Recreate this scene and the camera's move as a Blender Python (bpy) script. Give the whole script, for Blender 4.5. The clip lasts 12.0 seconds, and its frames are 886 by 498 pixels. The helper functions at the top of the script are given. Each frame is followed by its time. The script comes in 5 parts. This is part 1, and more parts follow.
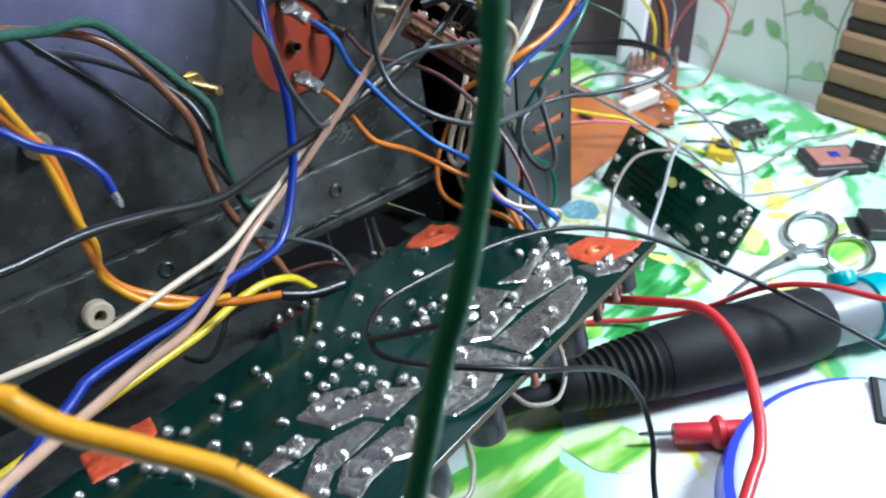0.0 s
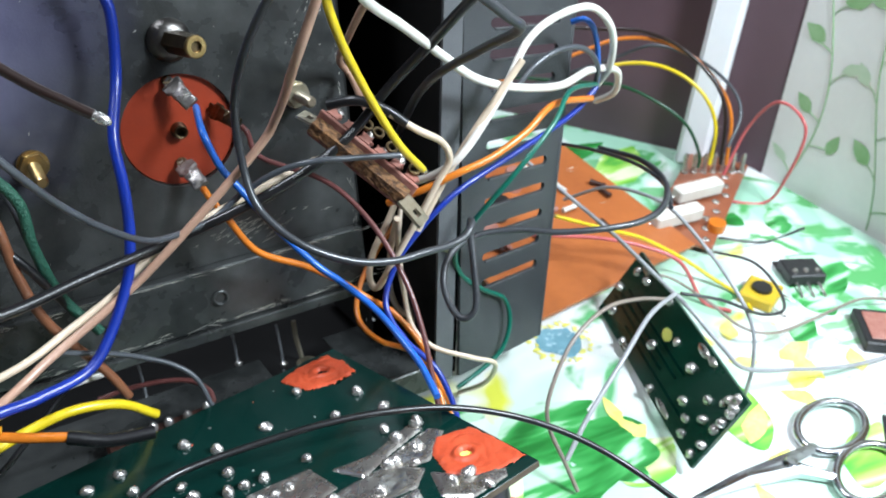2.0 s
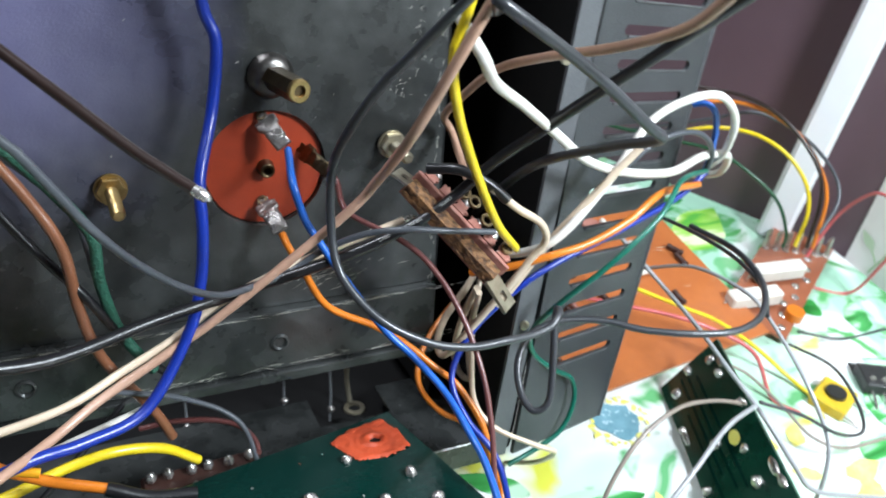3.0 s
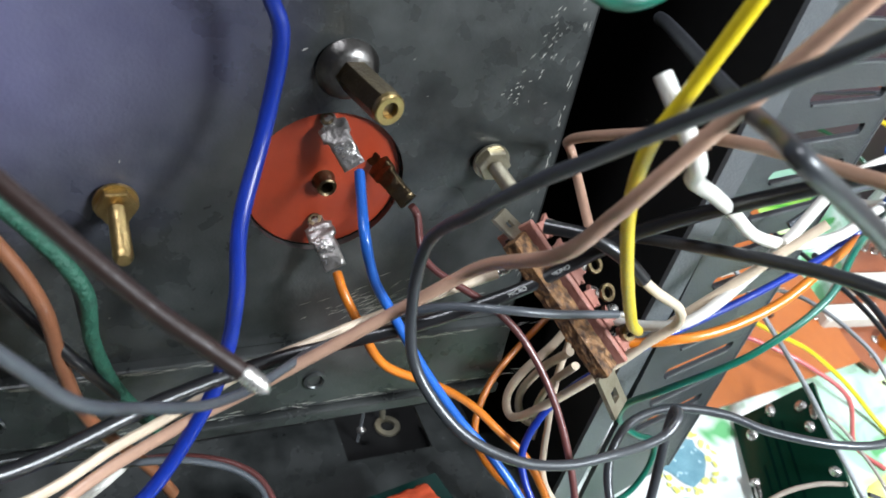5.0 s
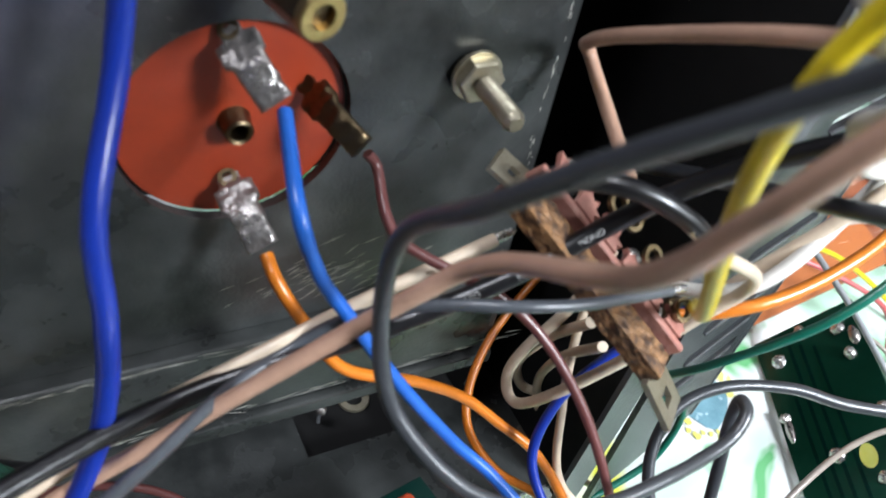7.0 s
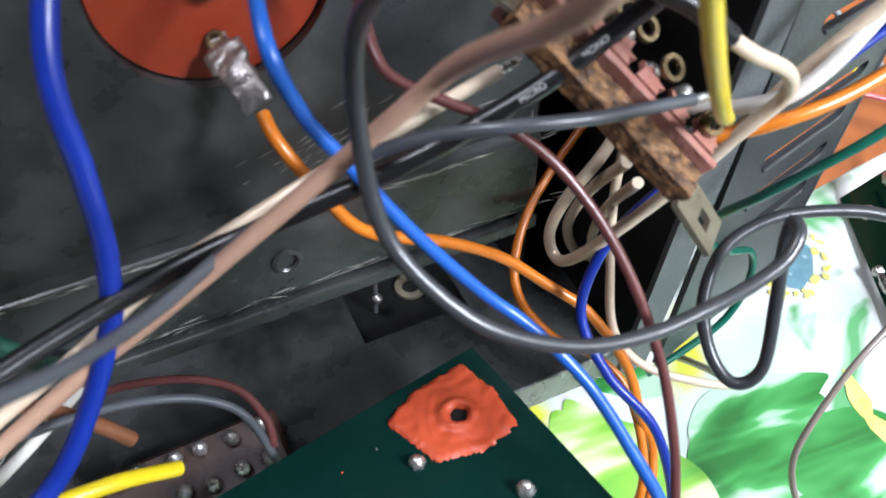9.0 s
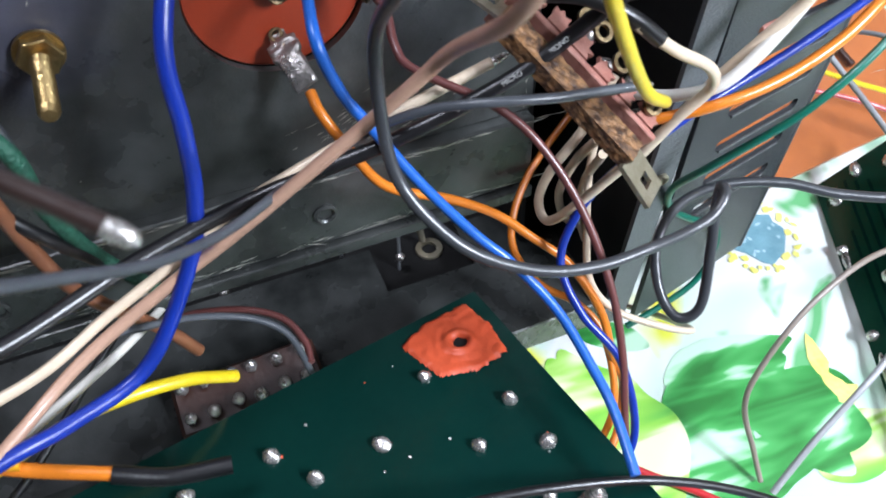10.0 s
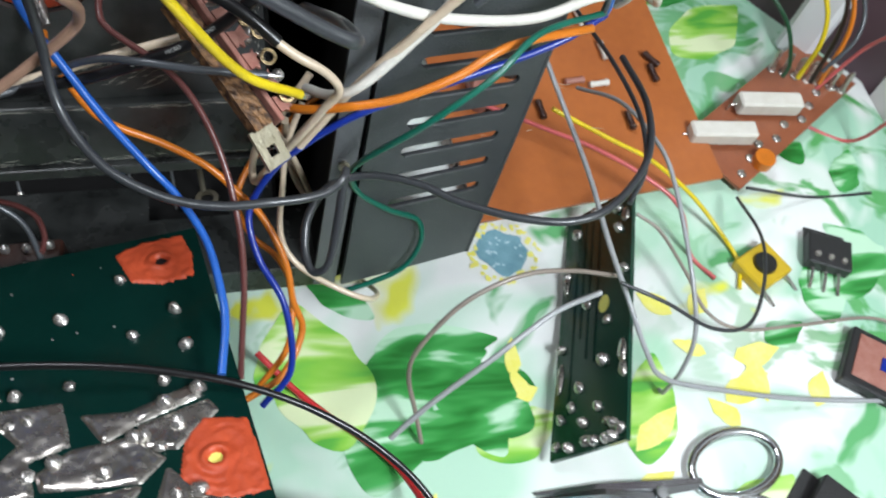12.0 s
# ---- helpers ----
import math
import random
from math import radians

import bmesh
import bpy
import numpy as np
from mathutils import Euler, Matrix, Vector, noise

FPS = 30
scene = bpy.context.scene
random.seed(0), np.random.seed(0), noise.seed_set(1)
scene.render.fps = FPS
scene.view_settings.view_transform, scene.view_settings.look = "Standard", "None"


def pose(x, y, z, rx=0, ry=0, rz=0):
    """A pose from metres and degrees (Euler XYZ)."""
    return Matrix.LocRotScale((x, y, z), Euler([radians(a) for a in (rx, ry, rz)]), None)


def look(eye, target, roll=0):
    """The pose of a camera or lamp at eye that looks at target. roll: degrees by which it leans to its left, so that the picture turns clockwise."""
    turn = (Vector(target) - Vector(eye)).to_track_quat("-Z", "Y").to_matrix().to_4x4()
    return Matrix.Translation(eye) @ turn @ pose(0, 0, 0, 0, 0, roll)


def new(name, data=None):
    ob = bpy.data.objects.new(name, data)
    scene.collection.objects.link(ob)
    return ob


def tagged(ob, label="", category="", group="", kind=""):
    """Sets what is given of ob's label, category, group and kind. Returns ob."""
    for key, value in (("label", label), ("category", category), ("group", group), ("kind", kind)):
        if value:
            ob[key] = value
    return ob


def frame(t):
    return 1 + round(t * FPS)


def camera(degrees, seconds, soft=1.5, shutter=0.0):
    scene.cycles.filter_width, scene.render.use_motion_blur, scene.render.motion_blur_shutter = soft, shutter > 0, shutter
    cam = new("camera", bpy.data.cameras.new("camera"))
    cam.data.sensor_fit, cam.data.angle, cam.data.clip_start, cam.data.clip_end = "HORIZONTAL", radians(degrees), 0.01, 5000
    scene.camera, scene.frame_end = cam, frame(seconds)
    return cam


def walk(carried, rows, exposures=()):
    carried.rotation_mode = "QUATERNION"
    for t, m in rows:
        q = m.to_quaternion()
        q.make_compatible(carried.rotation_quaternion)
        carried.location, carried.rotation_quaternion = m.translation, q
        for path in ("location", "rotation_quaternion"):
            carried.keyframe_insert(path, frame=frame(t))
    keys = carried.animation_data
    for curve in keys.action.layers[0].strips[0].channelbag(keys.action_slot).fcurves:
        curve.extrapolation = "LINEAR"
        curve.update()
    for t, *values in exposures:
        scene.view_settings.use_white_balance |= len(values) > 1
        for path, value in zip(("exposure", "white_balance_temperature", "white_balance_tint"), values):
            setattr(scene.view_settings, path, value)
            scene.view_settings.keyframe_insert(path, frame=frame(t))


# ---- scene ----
cam = camera(53.92, 12.0, soft=1.7, shutter=0.3)
METRES, EYE, TILT, LEAN, TURN = 0.42, 0.2146, -35.23, 1.15, -43.306
ROWS = [
    (0, 0.0019, 0.0007, 0.0013, -0.07, -0.01, -0.00),
    (0.5, 0.0634, 0.0576, 0.0338, 3.02, -0.34, -1.66),
    (1, 0.0965, 0.0919, 0.0667, 4.78, -0.44, -3.88),
    (1.5, 0.1275, 0.1217, 0.1003, 6.87, -0.54, -8.31),
    (2, 0.1528, 0.1365, 0.1094, 8.68, -0.02, -9.78),
    (2.5, 0.1406, 0.1458, 0.1238, 9.56, -0.09, -10.13),
    (3, 0.1010, 0.1664, 0.1584, 11.02, -1.71, -18.48),
    (3.5, 0.0706, 0.1949, 0.1808, 12.31, -5.32, -25.26),
    (5.5, -0.0261, 0.3207, 0.2418, 11.47, -14.07, -25.65),
    (6, -0.0431, 0.3572, 0.2519, 9.88, -16.19, -24.98),
    (6.5, -0.0460, 0.3884, 0.2409, 8.50, -17.24, -24.77),
    (8.5, -0.0088, 0.4330, 0.2101, 9.96, -23.72, -16.24),
    (9, -0.0004, 0.4188, 0.2064, 12.05, -24.55, -15.23),
    (9.5, -0.0027, 0.3824, 0.2077, 13.49, -25.01, -15.32),
    (10, 0.0277, 0.3400, 0.2245, 15.12, -25.20, -15.63),
    (10.5, 0.0534, 0.3001, 0.2228, 17.82, -25.49, -17.89),
    (11, 0.1053, 0.2878, 0.2567, 20.33, -26.19, -21.49),
    (11.5, 0.1624, 0.2922, 0.2933, 20.84, -25.95, -23.68),
    (12, 0.2152, 0.2931, 0.3032, 21.72, -26.32, -26.09),
]
walk(cam, [(t, pose(0, 0, EYE, TILT, LEAN, TURN) @ pose(METRES * x, METRES * y, METRES * z, 90 + pitch, roll, yaw)) for t, x, y, z, yaw, pitch, roll in ROWS],
     [(0, 0.98, 5850, 10), (2, 1.1, 6250, 13), (6, 1.22, 6450, 15), (9.5, 1.15, 6300, 20), (10.8, 1.15, 6100, 16), (11.5, 0.75, 6300, 14), (12, 0.4, 6600, 14)])
cam.data.dof.use_dof, cam.data.dof.focus_distance, cam.data.dof.aperture_fstop = True, 0.18, 36.0

# ---- light ----
world = bpy.data.worlds.new("world")
scene.world = world
world.use_nodes = True
world.node_tree.nodes["Background"].inputs["Color"].default_value = (0.75, 0.85, 1.0, 1)
world.node_tree.nodes["Background"].inputs["Strength"].default_value = 0.15


def area_lamp(name, at, to, size, watts, colour):
    data = bpy.data.lights.new(name, "AREA")
    data.shape, data.size, data.energy, data.color = "DISK", size, watts, colour
    ob = new(name, data)
    ob.matrix_world = look(at, to)
    return ob


# Unseen key light on the right; only its direction is known.
area_lamp("desk_lamp", (0.40, -0.10, 0.44), (0.24, 0.18, 0.02), 0.14, 2.7, (0.84, 0.95, 1.0))
# Unseen fill light, added to brighten the wallpaper and the cloth.
area_lamp("ceiling_lamp", (-0.25, 0.52, 1.40), (0.32, 0.15, 0.0), 0.5, 7.6, (0.88, 0.94, 1.0))

# ---- helpers of this scene ----
MM = 0.001


def v3(p):
    return Vector(p) * MM


def material(name, colour, rough=0.5, metal=0.0, second=None, grain=40.0, mix=0.5, bump=0.0, bump_scale=400.0, coat=0.0, rough_var=0.0, detail=6.0):
    """Principled surface with noise between two colours at two scales, and fine relief."""
    m = bpy.data.materials.new(name)
    m.use_nodes = True
    t = m.node_tree
    b = t.nodes["Principled BSDF"]
    b.inputs["Base Color"].default_value = (*colour, 1)
    b.inputs["Roughness"].default_value = rough
    b.inputs["Metallic"].default_value = metal
    b.inputs["Coat Weight"].default_value = coat
    b.inputs["Coat Roughness"].default_value = 0.15
    co = t.nodes.new("ShaderNodeTexCoord")
    if second:
        n1 = t.nodes.new("ShaderNodeTexNoise")
        n1.inputs["Scale"].default_value = grain
        n1.inputs["Detail"].default_value = detail
        n2 = t.nodes.new("ShaderNodeTexNoise")
        n2.inputs["Scale"].default_value = grain * 9
        n2.inputs["Detail"].default_value = 4
        add = t.nodes.new("ShaderNodeMath")
        add.operation = "MULTIPLY_ADD"
        add.inputs[1].default_value = 0.45
        t.links.new(co.outputs["Object"], n1.inputs["Vector"])
        t.links.new(co.outputs["Object"], n2.inputs["Vector"])
        t.links.new(n2.outputs["Fac"], add.inputs[0])
        t.links.new(n1.outputs["Fac"], add.inputs[2])
        ramp = t.nodes.new("ShaderNodeValToRGB")
        ramp.color_ramp.elements[0].position = max(0.0, 0.72 - mix * 0.4)
        ramp.color_ramp.elements[1].position = min(1.0, 0.72 + mix * 0.4)
        ramp.color_ramp.elements[0].color = (*colour, 1)
        ramp.color_ramp.elements[1].color = (*second, 1)
        t.links.new(add.outputs[0], ramp.inputs["Fac"])
        t.links.new(ramp.outputs["Color"], b.inputs["Base Color"])
        if rough_var:
            mr = t.nodes.new("ShaderNodeMapRange")
            mr.inputs["From Min"].default_value, mr.inputs["From Max"].default_value = 0.4, 1.0
            mr.inputs["To Min"].default_value, mr.inputs["To Max"].default_value = max(0.02, rough - rough_var), min(1, rough + rough_var)
            t.links.new(add.outputs[0], mr.inputs["Value"])
            t.links.new(mr.outputs["Result"], b.inputs["Roughness"])
    if bump:
        n3 = t.nodes.new("ShaderNodeTexNoise")
        n3.inputs["Scale"].default_value = bump_scale
        n3.inputs["Detail"].default_value = 4
        bp = t.nodes.new("ShaderNodeBump")
        bp.inputs["Strength"].default_value = bump
        bp.inputs["Distance"].default_value = 0.0006
        t.links.new(co.outputs["Object"], n3.inputs["Vector"])
        t.links.new(n3.outputs["Fac"], bp.inputs["Height"])
        t.links.new(bp.outputs["Normal"], b.inputs["Normal"])
    return m


def part(name, bm, mat, parent=None, label="", smooth=None):
    """Links a bmesh as one mesh object under a thing or a part."""
    me = bpy.data.meshes.new(name)
    bm.normal_update()
    bm.to_mesh(me)
    bm.free()
    for mt in mat if isinstance(mat, (list, tuple)) else [mat]:
        me.materials.append(mt)
    if smooth is not None:
        me.shade_smooth()
        me.set_sharp_from_angle(angle=radians(smooth))
    ob = new(name, me)
    if parent is not None:
        ob.parent = parent
    if label:
        ob["label"] = label
    return ob


def thing(name, label, category, m=None, group="", kind=""):
    ob = new(name)
    ob.empty_display_size = 0.01
    if m is not None:
        ob.matrix_world = m
    return tagged(ob, label, category, group, kind)


def box(x0, x1, y0, y1, z0, z1, bevel=0.0, bm=None, seg=1):
    """A box between limits in millimetres, its edges rounded by bevel."""
    bm = bm or bmesh.new()
    r = bmesh.ops.create_cube(bm, size=1.0)
    for v in r["verts"]:
        v.co = Vector((x0 + (v.co.x + 0.5) * (x1 - x0), y0 + (v.co.y + 0.5) * (y1 - y0), z0 + (v.co.z + 0.5) * (z1 - z0))) * MM
    if bevel:
        es = list({e for v in r["verts"] for e in v.link_edges})
        bmesh.ops.bevel(bm, geom=es, offset=bevel * MM, segments=seg, affect="EDGES", profile=0.5)
    return bm


def lathe(profile, seg=24, bm=None, m=None):
    """Turns (radius, height) pairs in millimetres round z."""
    bm = bm or bmesh.new()
    m = m or Matrix()
    rings = []
    for r, h in profile:
        if r < 1e-6:
            rings.append([bm.verts.new(m @ Vector((0, 0, h * MM)))])
        else:
            rings.append([bm.verts.new(m @ Vector((r * MM * math.cos(2 * math.pi * k / seg), r * MM * math.sin(2 * math.pi * k / seg), h * MM))) for k in range(seg)])
    for a, b in zip(rings, rings[1:]):
        for k in range(seg):
            j = (k + 1) % seg
            if len(a) == 1 and len(b) == 1:
                continue
            if len(a) == 1:
                bm.faces.new((a[0], b[k], b[j]))
            elif len(b) == 1:
                bm.faces.new((a[k], b[0], a[j]))
            else:
                bm.faces.new((a[k], b[k], b[j], a[j]))
    return bm


def spline(points, steps=8):
    """Smooth samples through points (centripetal-like Catmull-Rom)."""
    p = [Vector(q) for q in points]
    p = [p[0] * 2 - p[1]] + p + [p[-1] * 2 - p[-2]]
    out = []
    for i in range(1, len(p) - 2):
        a, b, c, d = p[i - 1 : i + 3]
        for k in range(steps):
            t = k / steps
            out.append(0.5 * (2 * b + (c - a) * t + (2 * a - 5 * b + 4 * c - d) * t * t + (3 * b - a - 3 * c + d) * t**3))
    out.append(p[-2])
    return out


def tube(path, radius, seg=10, bm=None, wobble=0.0, ends=True):
    """A round tube along sampled points in metres; radius in millimetres, one number or one for each point."""
    bm = bm or bmesh.new()
    n = len(path)
    rad = radius if isinstance(radius, (list, tuple)) else [radius] * n
    tang = [((path[min(i + 1, n - 1)] - path[max(i - 1, 0)]).normalized()) for i in range(n)]
    ref = tang[0].orthogonal().normalized()
    rings = []
    for i in range(n):
        ref = (ref - tang[i] * ref.dot(tang[i])).normalized()
        side = tang[i].cross(ref)
        w = 1 + wobble * noise.noise(path[i] * 300)
        rings.append([bm.verts.new(path[i] + (ref * math.cos(2 * math.pi * k / seg) + side * math.sin(2 * math.pi * k / seg)) * rad[i] * MM * w) for k in range(seg)])
    for a, b in zip(rings, rings[1:]):
        for k in range(seg):
            j = (k + 1) % seg
            bm.faces.new((a[k], a[j], b[j], b[k]))
    if ends:
        bm.faces.new(rings[0][::-1])
        bm.faces.new(rings[-1])
    return bm


def plate_with_holes(x0, x1, y0, y1, thick, holes, m=None):
    """A flat plate in x and y from z = -thick to 0 with rectangular holes (x0, x1, y0, y1), as one closed mesh."""
    xs = sorted({x0, x1, *[h[0] for h in holes], *[h[1] for h in holes]})
    ys = sorted({y0, y1, *[h[2] for h in holes], *[h[3] for h in holes]})
    bm = bmesh.new()
    vs = {}

    def vert(i, j, k):
        if (i, j, k) not in vs:
            vs[i, j, k] = bm.verts.new(Vector((xs[i], ys[j], -thick if k else 0)) * MM)
        return vs[i, j, k]

    def solid(i, j):
        if not (0 <= i < len(xs) - 1 and 0 <= j < len(ys) - 1):
            return False
        cx, cy = (xs[i] + xs[i + 1]) / 2, (ys[j] + ys[j + 1]) / 2
        return not any(h[0] < cx < h[1] and h[2] < cy < h[3] for h in holes)

    for i in range(len(xs) - 1):
        for j in range(len(ys) - 1):
            if not solid(i, j):
                continue
            bm.faces.new((vert(i, j, 0), vert(i + 1, j, 0), vert(i + 1, j + 1, 0), vert(i, j + 1, 0)))
            bm.faces.new((vert(i, j, 1), vert(i, j + 1, 1), vert(i + 1, j + 1, 1), vert(i + 1, j, 1)))
            for di, dj, a, b in ((-1, 0, (0, 1), (0, 0)), (1, 0, (1, 0), (1, 1)), (0, -1, (0, 0), (1, 0)), (0, 1, (1, 1), (0, 1))):
                if not solid(i + di, j + dj):
                    p, q = (i + a[0], j + a[1]), (i + b[0], j + b[1])
                    bm.faces.new((vert(*p, 0), vert(*p, 1), vert(*q, 1), vert(*q, 0)))
    bmesh.ops.recalc_face_normals(bm, faces=bm.faces)
    if m is not None:
        bmesh.ops.transform(bm, matrix=m, verts=bm.verts)
    return bm


def frame_of(origin, ex, ey, ez):
    m = Matrix.Identity(4)
    for k, e in enumerate((ex, ey, ez)):
        e = Vector(e).normalized()
        for r in range(3):
            m[r][k] = e[r]
    for r in range(3):
        m[r][3] = origin[r] * MM
    return m

# ---- materials ----
STEEL = material("dark_steel", (0.018, 0.0205, 0.020), 0.28, 0.45, (0.105, 0.11, 0.107), 18, 0.6, 0.12, 1400, rough_var=0.14)


def violet_reflection(m, centre, reach, colour):
    """Violet reflection painted into the steel's colour around one place, broken up by noise."""
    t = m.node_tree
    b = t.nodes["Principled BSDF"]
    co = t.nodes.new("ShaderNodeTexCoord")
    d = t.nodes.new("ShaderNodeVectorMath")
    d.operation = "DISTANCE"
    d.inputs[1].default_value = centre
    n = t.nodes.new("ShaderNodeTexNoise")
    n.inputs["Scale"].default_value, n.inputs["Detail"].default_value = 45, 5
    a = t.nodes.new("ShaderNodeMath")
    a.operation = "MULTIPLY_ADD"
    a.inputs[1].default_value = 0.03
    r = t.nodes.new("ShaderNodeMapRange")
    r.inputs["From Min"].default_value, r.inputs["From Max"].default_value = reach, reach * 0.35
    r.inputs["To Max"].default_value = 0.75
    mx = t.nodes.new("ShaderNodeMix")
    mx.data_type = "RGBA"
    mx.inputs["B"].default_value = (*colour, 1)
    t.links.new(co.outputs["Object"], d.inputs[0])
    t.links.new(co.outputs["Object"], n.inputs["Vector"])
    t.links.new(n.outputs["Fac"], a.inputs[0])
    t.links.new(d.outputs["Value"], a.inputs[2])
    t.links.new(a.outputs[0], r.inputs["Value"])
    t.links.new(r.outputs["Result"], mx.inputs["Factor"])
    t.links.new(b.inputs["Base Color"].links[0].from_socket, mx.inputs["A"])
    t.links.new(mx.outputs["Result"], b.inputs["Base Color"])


# Reflected violet sheen on the panel's upper left, put into the base colour.
violet_reflection(STEEL, (-0.062, 0.045, 0.0), 0.072, (0.21, 0.20, 0.37))
# The flange gets a lighter grey than the slotted plate.
FLANGE_GREY = material("flange_grey", (0.075, 0.08, 0.085), 0.34, 0.0, (0.10, 0.105, 0.11), 60, 0.8, 0.3, 1800)
# Lighter grey paints the highlight along the slots' lower lips.
LIT_LIP = material("lit_slot_lip", (0.16, 0.165, 0.17), 0.3, 0.3, (0.06, 0.062, 0.065), 200, 0.8)
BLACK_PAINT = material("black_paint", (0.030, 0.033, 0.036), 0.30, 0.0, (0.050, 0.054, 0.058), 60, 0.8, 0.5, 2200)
# Near-black that stands for shade inside the chassis, gaps and holes.
SHADE_BLACK = material("interior_shade", (0.008, 0.008, 0.008), 0.7, 0.0, (0.012, 0.012, 0.012), 40, 0.8)
SHADE_BLACK.node_tree.nodes["Principled BSDF"].inputs["Specular IOR Level"].default_value = 0.1
RED_PAX = material("red_paxolin", (0.34, 0.042, 0.013), 0.34, 0.0, (0.26, 0.034, 0.013), 90, 0.9, 0.06, 700)
OLD_SOLDER = material("dull_solder", (0.42, 0.40, 0.38), 0.3, 0.8, (0.20, 0.18, 0.17), 240, 0.9, 0.5, 900, rough_var=0.14)
SOLDER = material("solder", (0.76, 0.74, 0.72), 0.27, 0.86, (0.42, 0.39, 0.36), 260, 0.9, 0.5, 900, rough_var=0.14)
TINNED = material("tinned_copper", (0.58, 0.56, 0.53), 0.24, 0.92, (0.40, 0.37, 0.33), 130, 0.9, 0.12, 300, rough_var=0.14)
BRASS = material("brass", (0.60, 0.44, 0.20), 0.28, 1.0, (0.42, 0.29, 0.12), 220, 0.9, 0.3, 1500)
OLD_BRASS = material("tarnished_brass", (0.10, 0.075, 0.045), 0.34, 1.0, (0.18, 0.13, 0.07), 300, 0.8, 0.3, 1500)
ZINC = material("zinc_plate", (0.60, 0.56, 0.44), 0.33, 0.85, (0.36, 0.31, 0.21), 240, 0.9, 0.3, 1200)
RUST = material("rusted_plate", (0.25, 0.125, 0.05), 0.55, 0.2, (0.035, 0.016, 0.009), 560, 0.34, 0.5, 1400)
MASK_GREEN = material("solder_mask", (0.0012, 0.016, 0.013), 0.14, 0.0, (0.002, 0.022, 0.017), 60, 0.9, 0.05, 800)
MASK_GREEN.node_tree.nodes["Principled BSDF"].inputs["Specular IOR Level"].default_value = 0.22
MASK_GREEN2 = material("solder_mask_light", (0.003, 0.034, 0.020), 0.2, 0.0, (0.005, 0.046, 0.027), 60, 0.9, 0.05, 800, coat=0.3)
BOARD_EDGE = material("board_edge", (0.10, 0.075, 0.045), 0.7, 0.0, (0.06, 0.045, 0.03), 300, 0.8)
GLUE = material("orange_glue", (0.60, 0.09, 0.032), 0.42, 0.0, (0.44, 0.055, 0.018), 200, 0.9, 0.3, 500)
PHENOLIC = material("pink_phenolic", (0.27, 0.085, 0.06), 0.45, 0.0, (0.40, 0.20, 0.16), 260, 0.8, 0.4, 900)
BLOCK_BROWN = material("brown_phenolic", (0.045, 0.017, 0.011), 0.4, 0.0, (0.028, 0.011, 0.008), 150, 0.8, 0.2, 600)
CONNECTOR_BROWN = material("connector_paxolin", (0.34, 0.11, 0.05), 0.32, 0.0, (0.22, 0.07, 0.035), 70, 0.9, 0.1, 500, coat=0.2)
PAXOLIN = material("amber_paxolin", (0.47, 0.145, 0.038), 0.3, 0.0, (0.34, 0.10, 0.03), 30, 0.9, 0.05, 300, coat=0.2)
FLOOR_BROWN = material("brown_floor", (0.09, 0.055, 0.035), 0.5, 0.0, (0.06, 0.036, 0.024), 6, 0.8)
WALL_PLAIN = material("plain_wall", (0.30, 0.29, 0.28), 0.8, 0.0, (0.26, 0.25, 0.24), 3, 0.8)
WALLPAPER = material("wallpaper", (0.82, 0.81, 0.78), 0.7, 0.0, (0.76, 0.75, 0.72), 30, 0.8, 0.2, 500)
PURPLE = material("dark_purple_door", (0.085, 0.05, 0.062), 0.45, 0.0, (0.105, 0.06, 0.075), 12, 0.8)
WHITE_PAINT = material("white_paint", (0.82, 0.82, 0.84), 0.5, 0.0, (0.76, 0.76, 0.79), 15, 0.8)
RUBBER = material("black_rubber", (0.006, 0.006, 0.007), 0.62, 0.0, (0.013, 0.013, 0.014), 80, 0.8, 0.25, 900)
RUBBER.node_tree.nodes["Principled BSDF"].inputs["Specular IOR Level"].default_value = 0.22
BLACK_PLASTIC = material("black_plastic", (0.012, 0.012, 0.012), 0.3, 0.0, (0.018, 0.018, 0.018), 90, 0.8, 0.1, 900)
TEAL_PLASTIC = material("teal_plastic", (0.0, 0.23, 0.27), 0.3, 0.0, (0.0, 0.28, 0.32), 60, 0.8)
GREY_PLASTIC = material("grey_plastic", (0.20, 0.21, 0.22), 0.4, 0.0, (0.16, 0.17, 0.18), 60, 0.8)
BLUE_PLASTIC = material("blue_plastic", (0.03, 0.05, 0.55), 0.28, 0.0, (0.04, 0.07, 0.62), 40, 0.8)
SHELL = material("white_shell", (0.72, 0.74, 0.82), 0.3, 0.0, (0.68, 0.71, 0.82), 30, 0.8)
RED_PLASTIC = material("red_plastic", (0.55, 0.03, 0.04), 0.35, 0.0, (0.48, 0.02, 0.03), 60, 0.8)
CHROME = material("bright_steel", (0.62, 0.63, 0.65), 0.22, 1.0, (0.5, 0.51, 0.53), 120, 0.8)
CERAMIC = material("white_ceramic", (0.70, 0.68, 0.62), 0.6, 0.0, (0.6, 0.57, 0.5), 200, 0.8)
CHIP_MAT = material("chip_epoxy", (0.016, 0.016, 0.017), 0.42, 0.0, (0.024, 0.024, 0.025), 200, 0.8, 0.3, 1500)
YELLOW_BODY = material("yellow_plastic", (0.60, 0.42, 0.02), 0.4, 0.0, (0.5, 0.33, 0.02), 120, 0.8)
BROWN_STRIPE = material("brown_cloth", (0.34, 0.20, 0.11), 0.8, 0.0, (0.28, 0.16, 0.085), 60, 0.8, 0.4, 500)
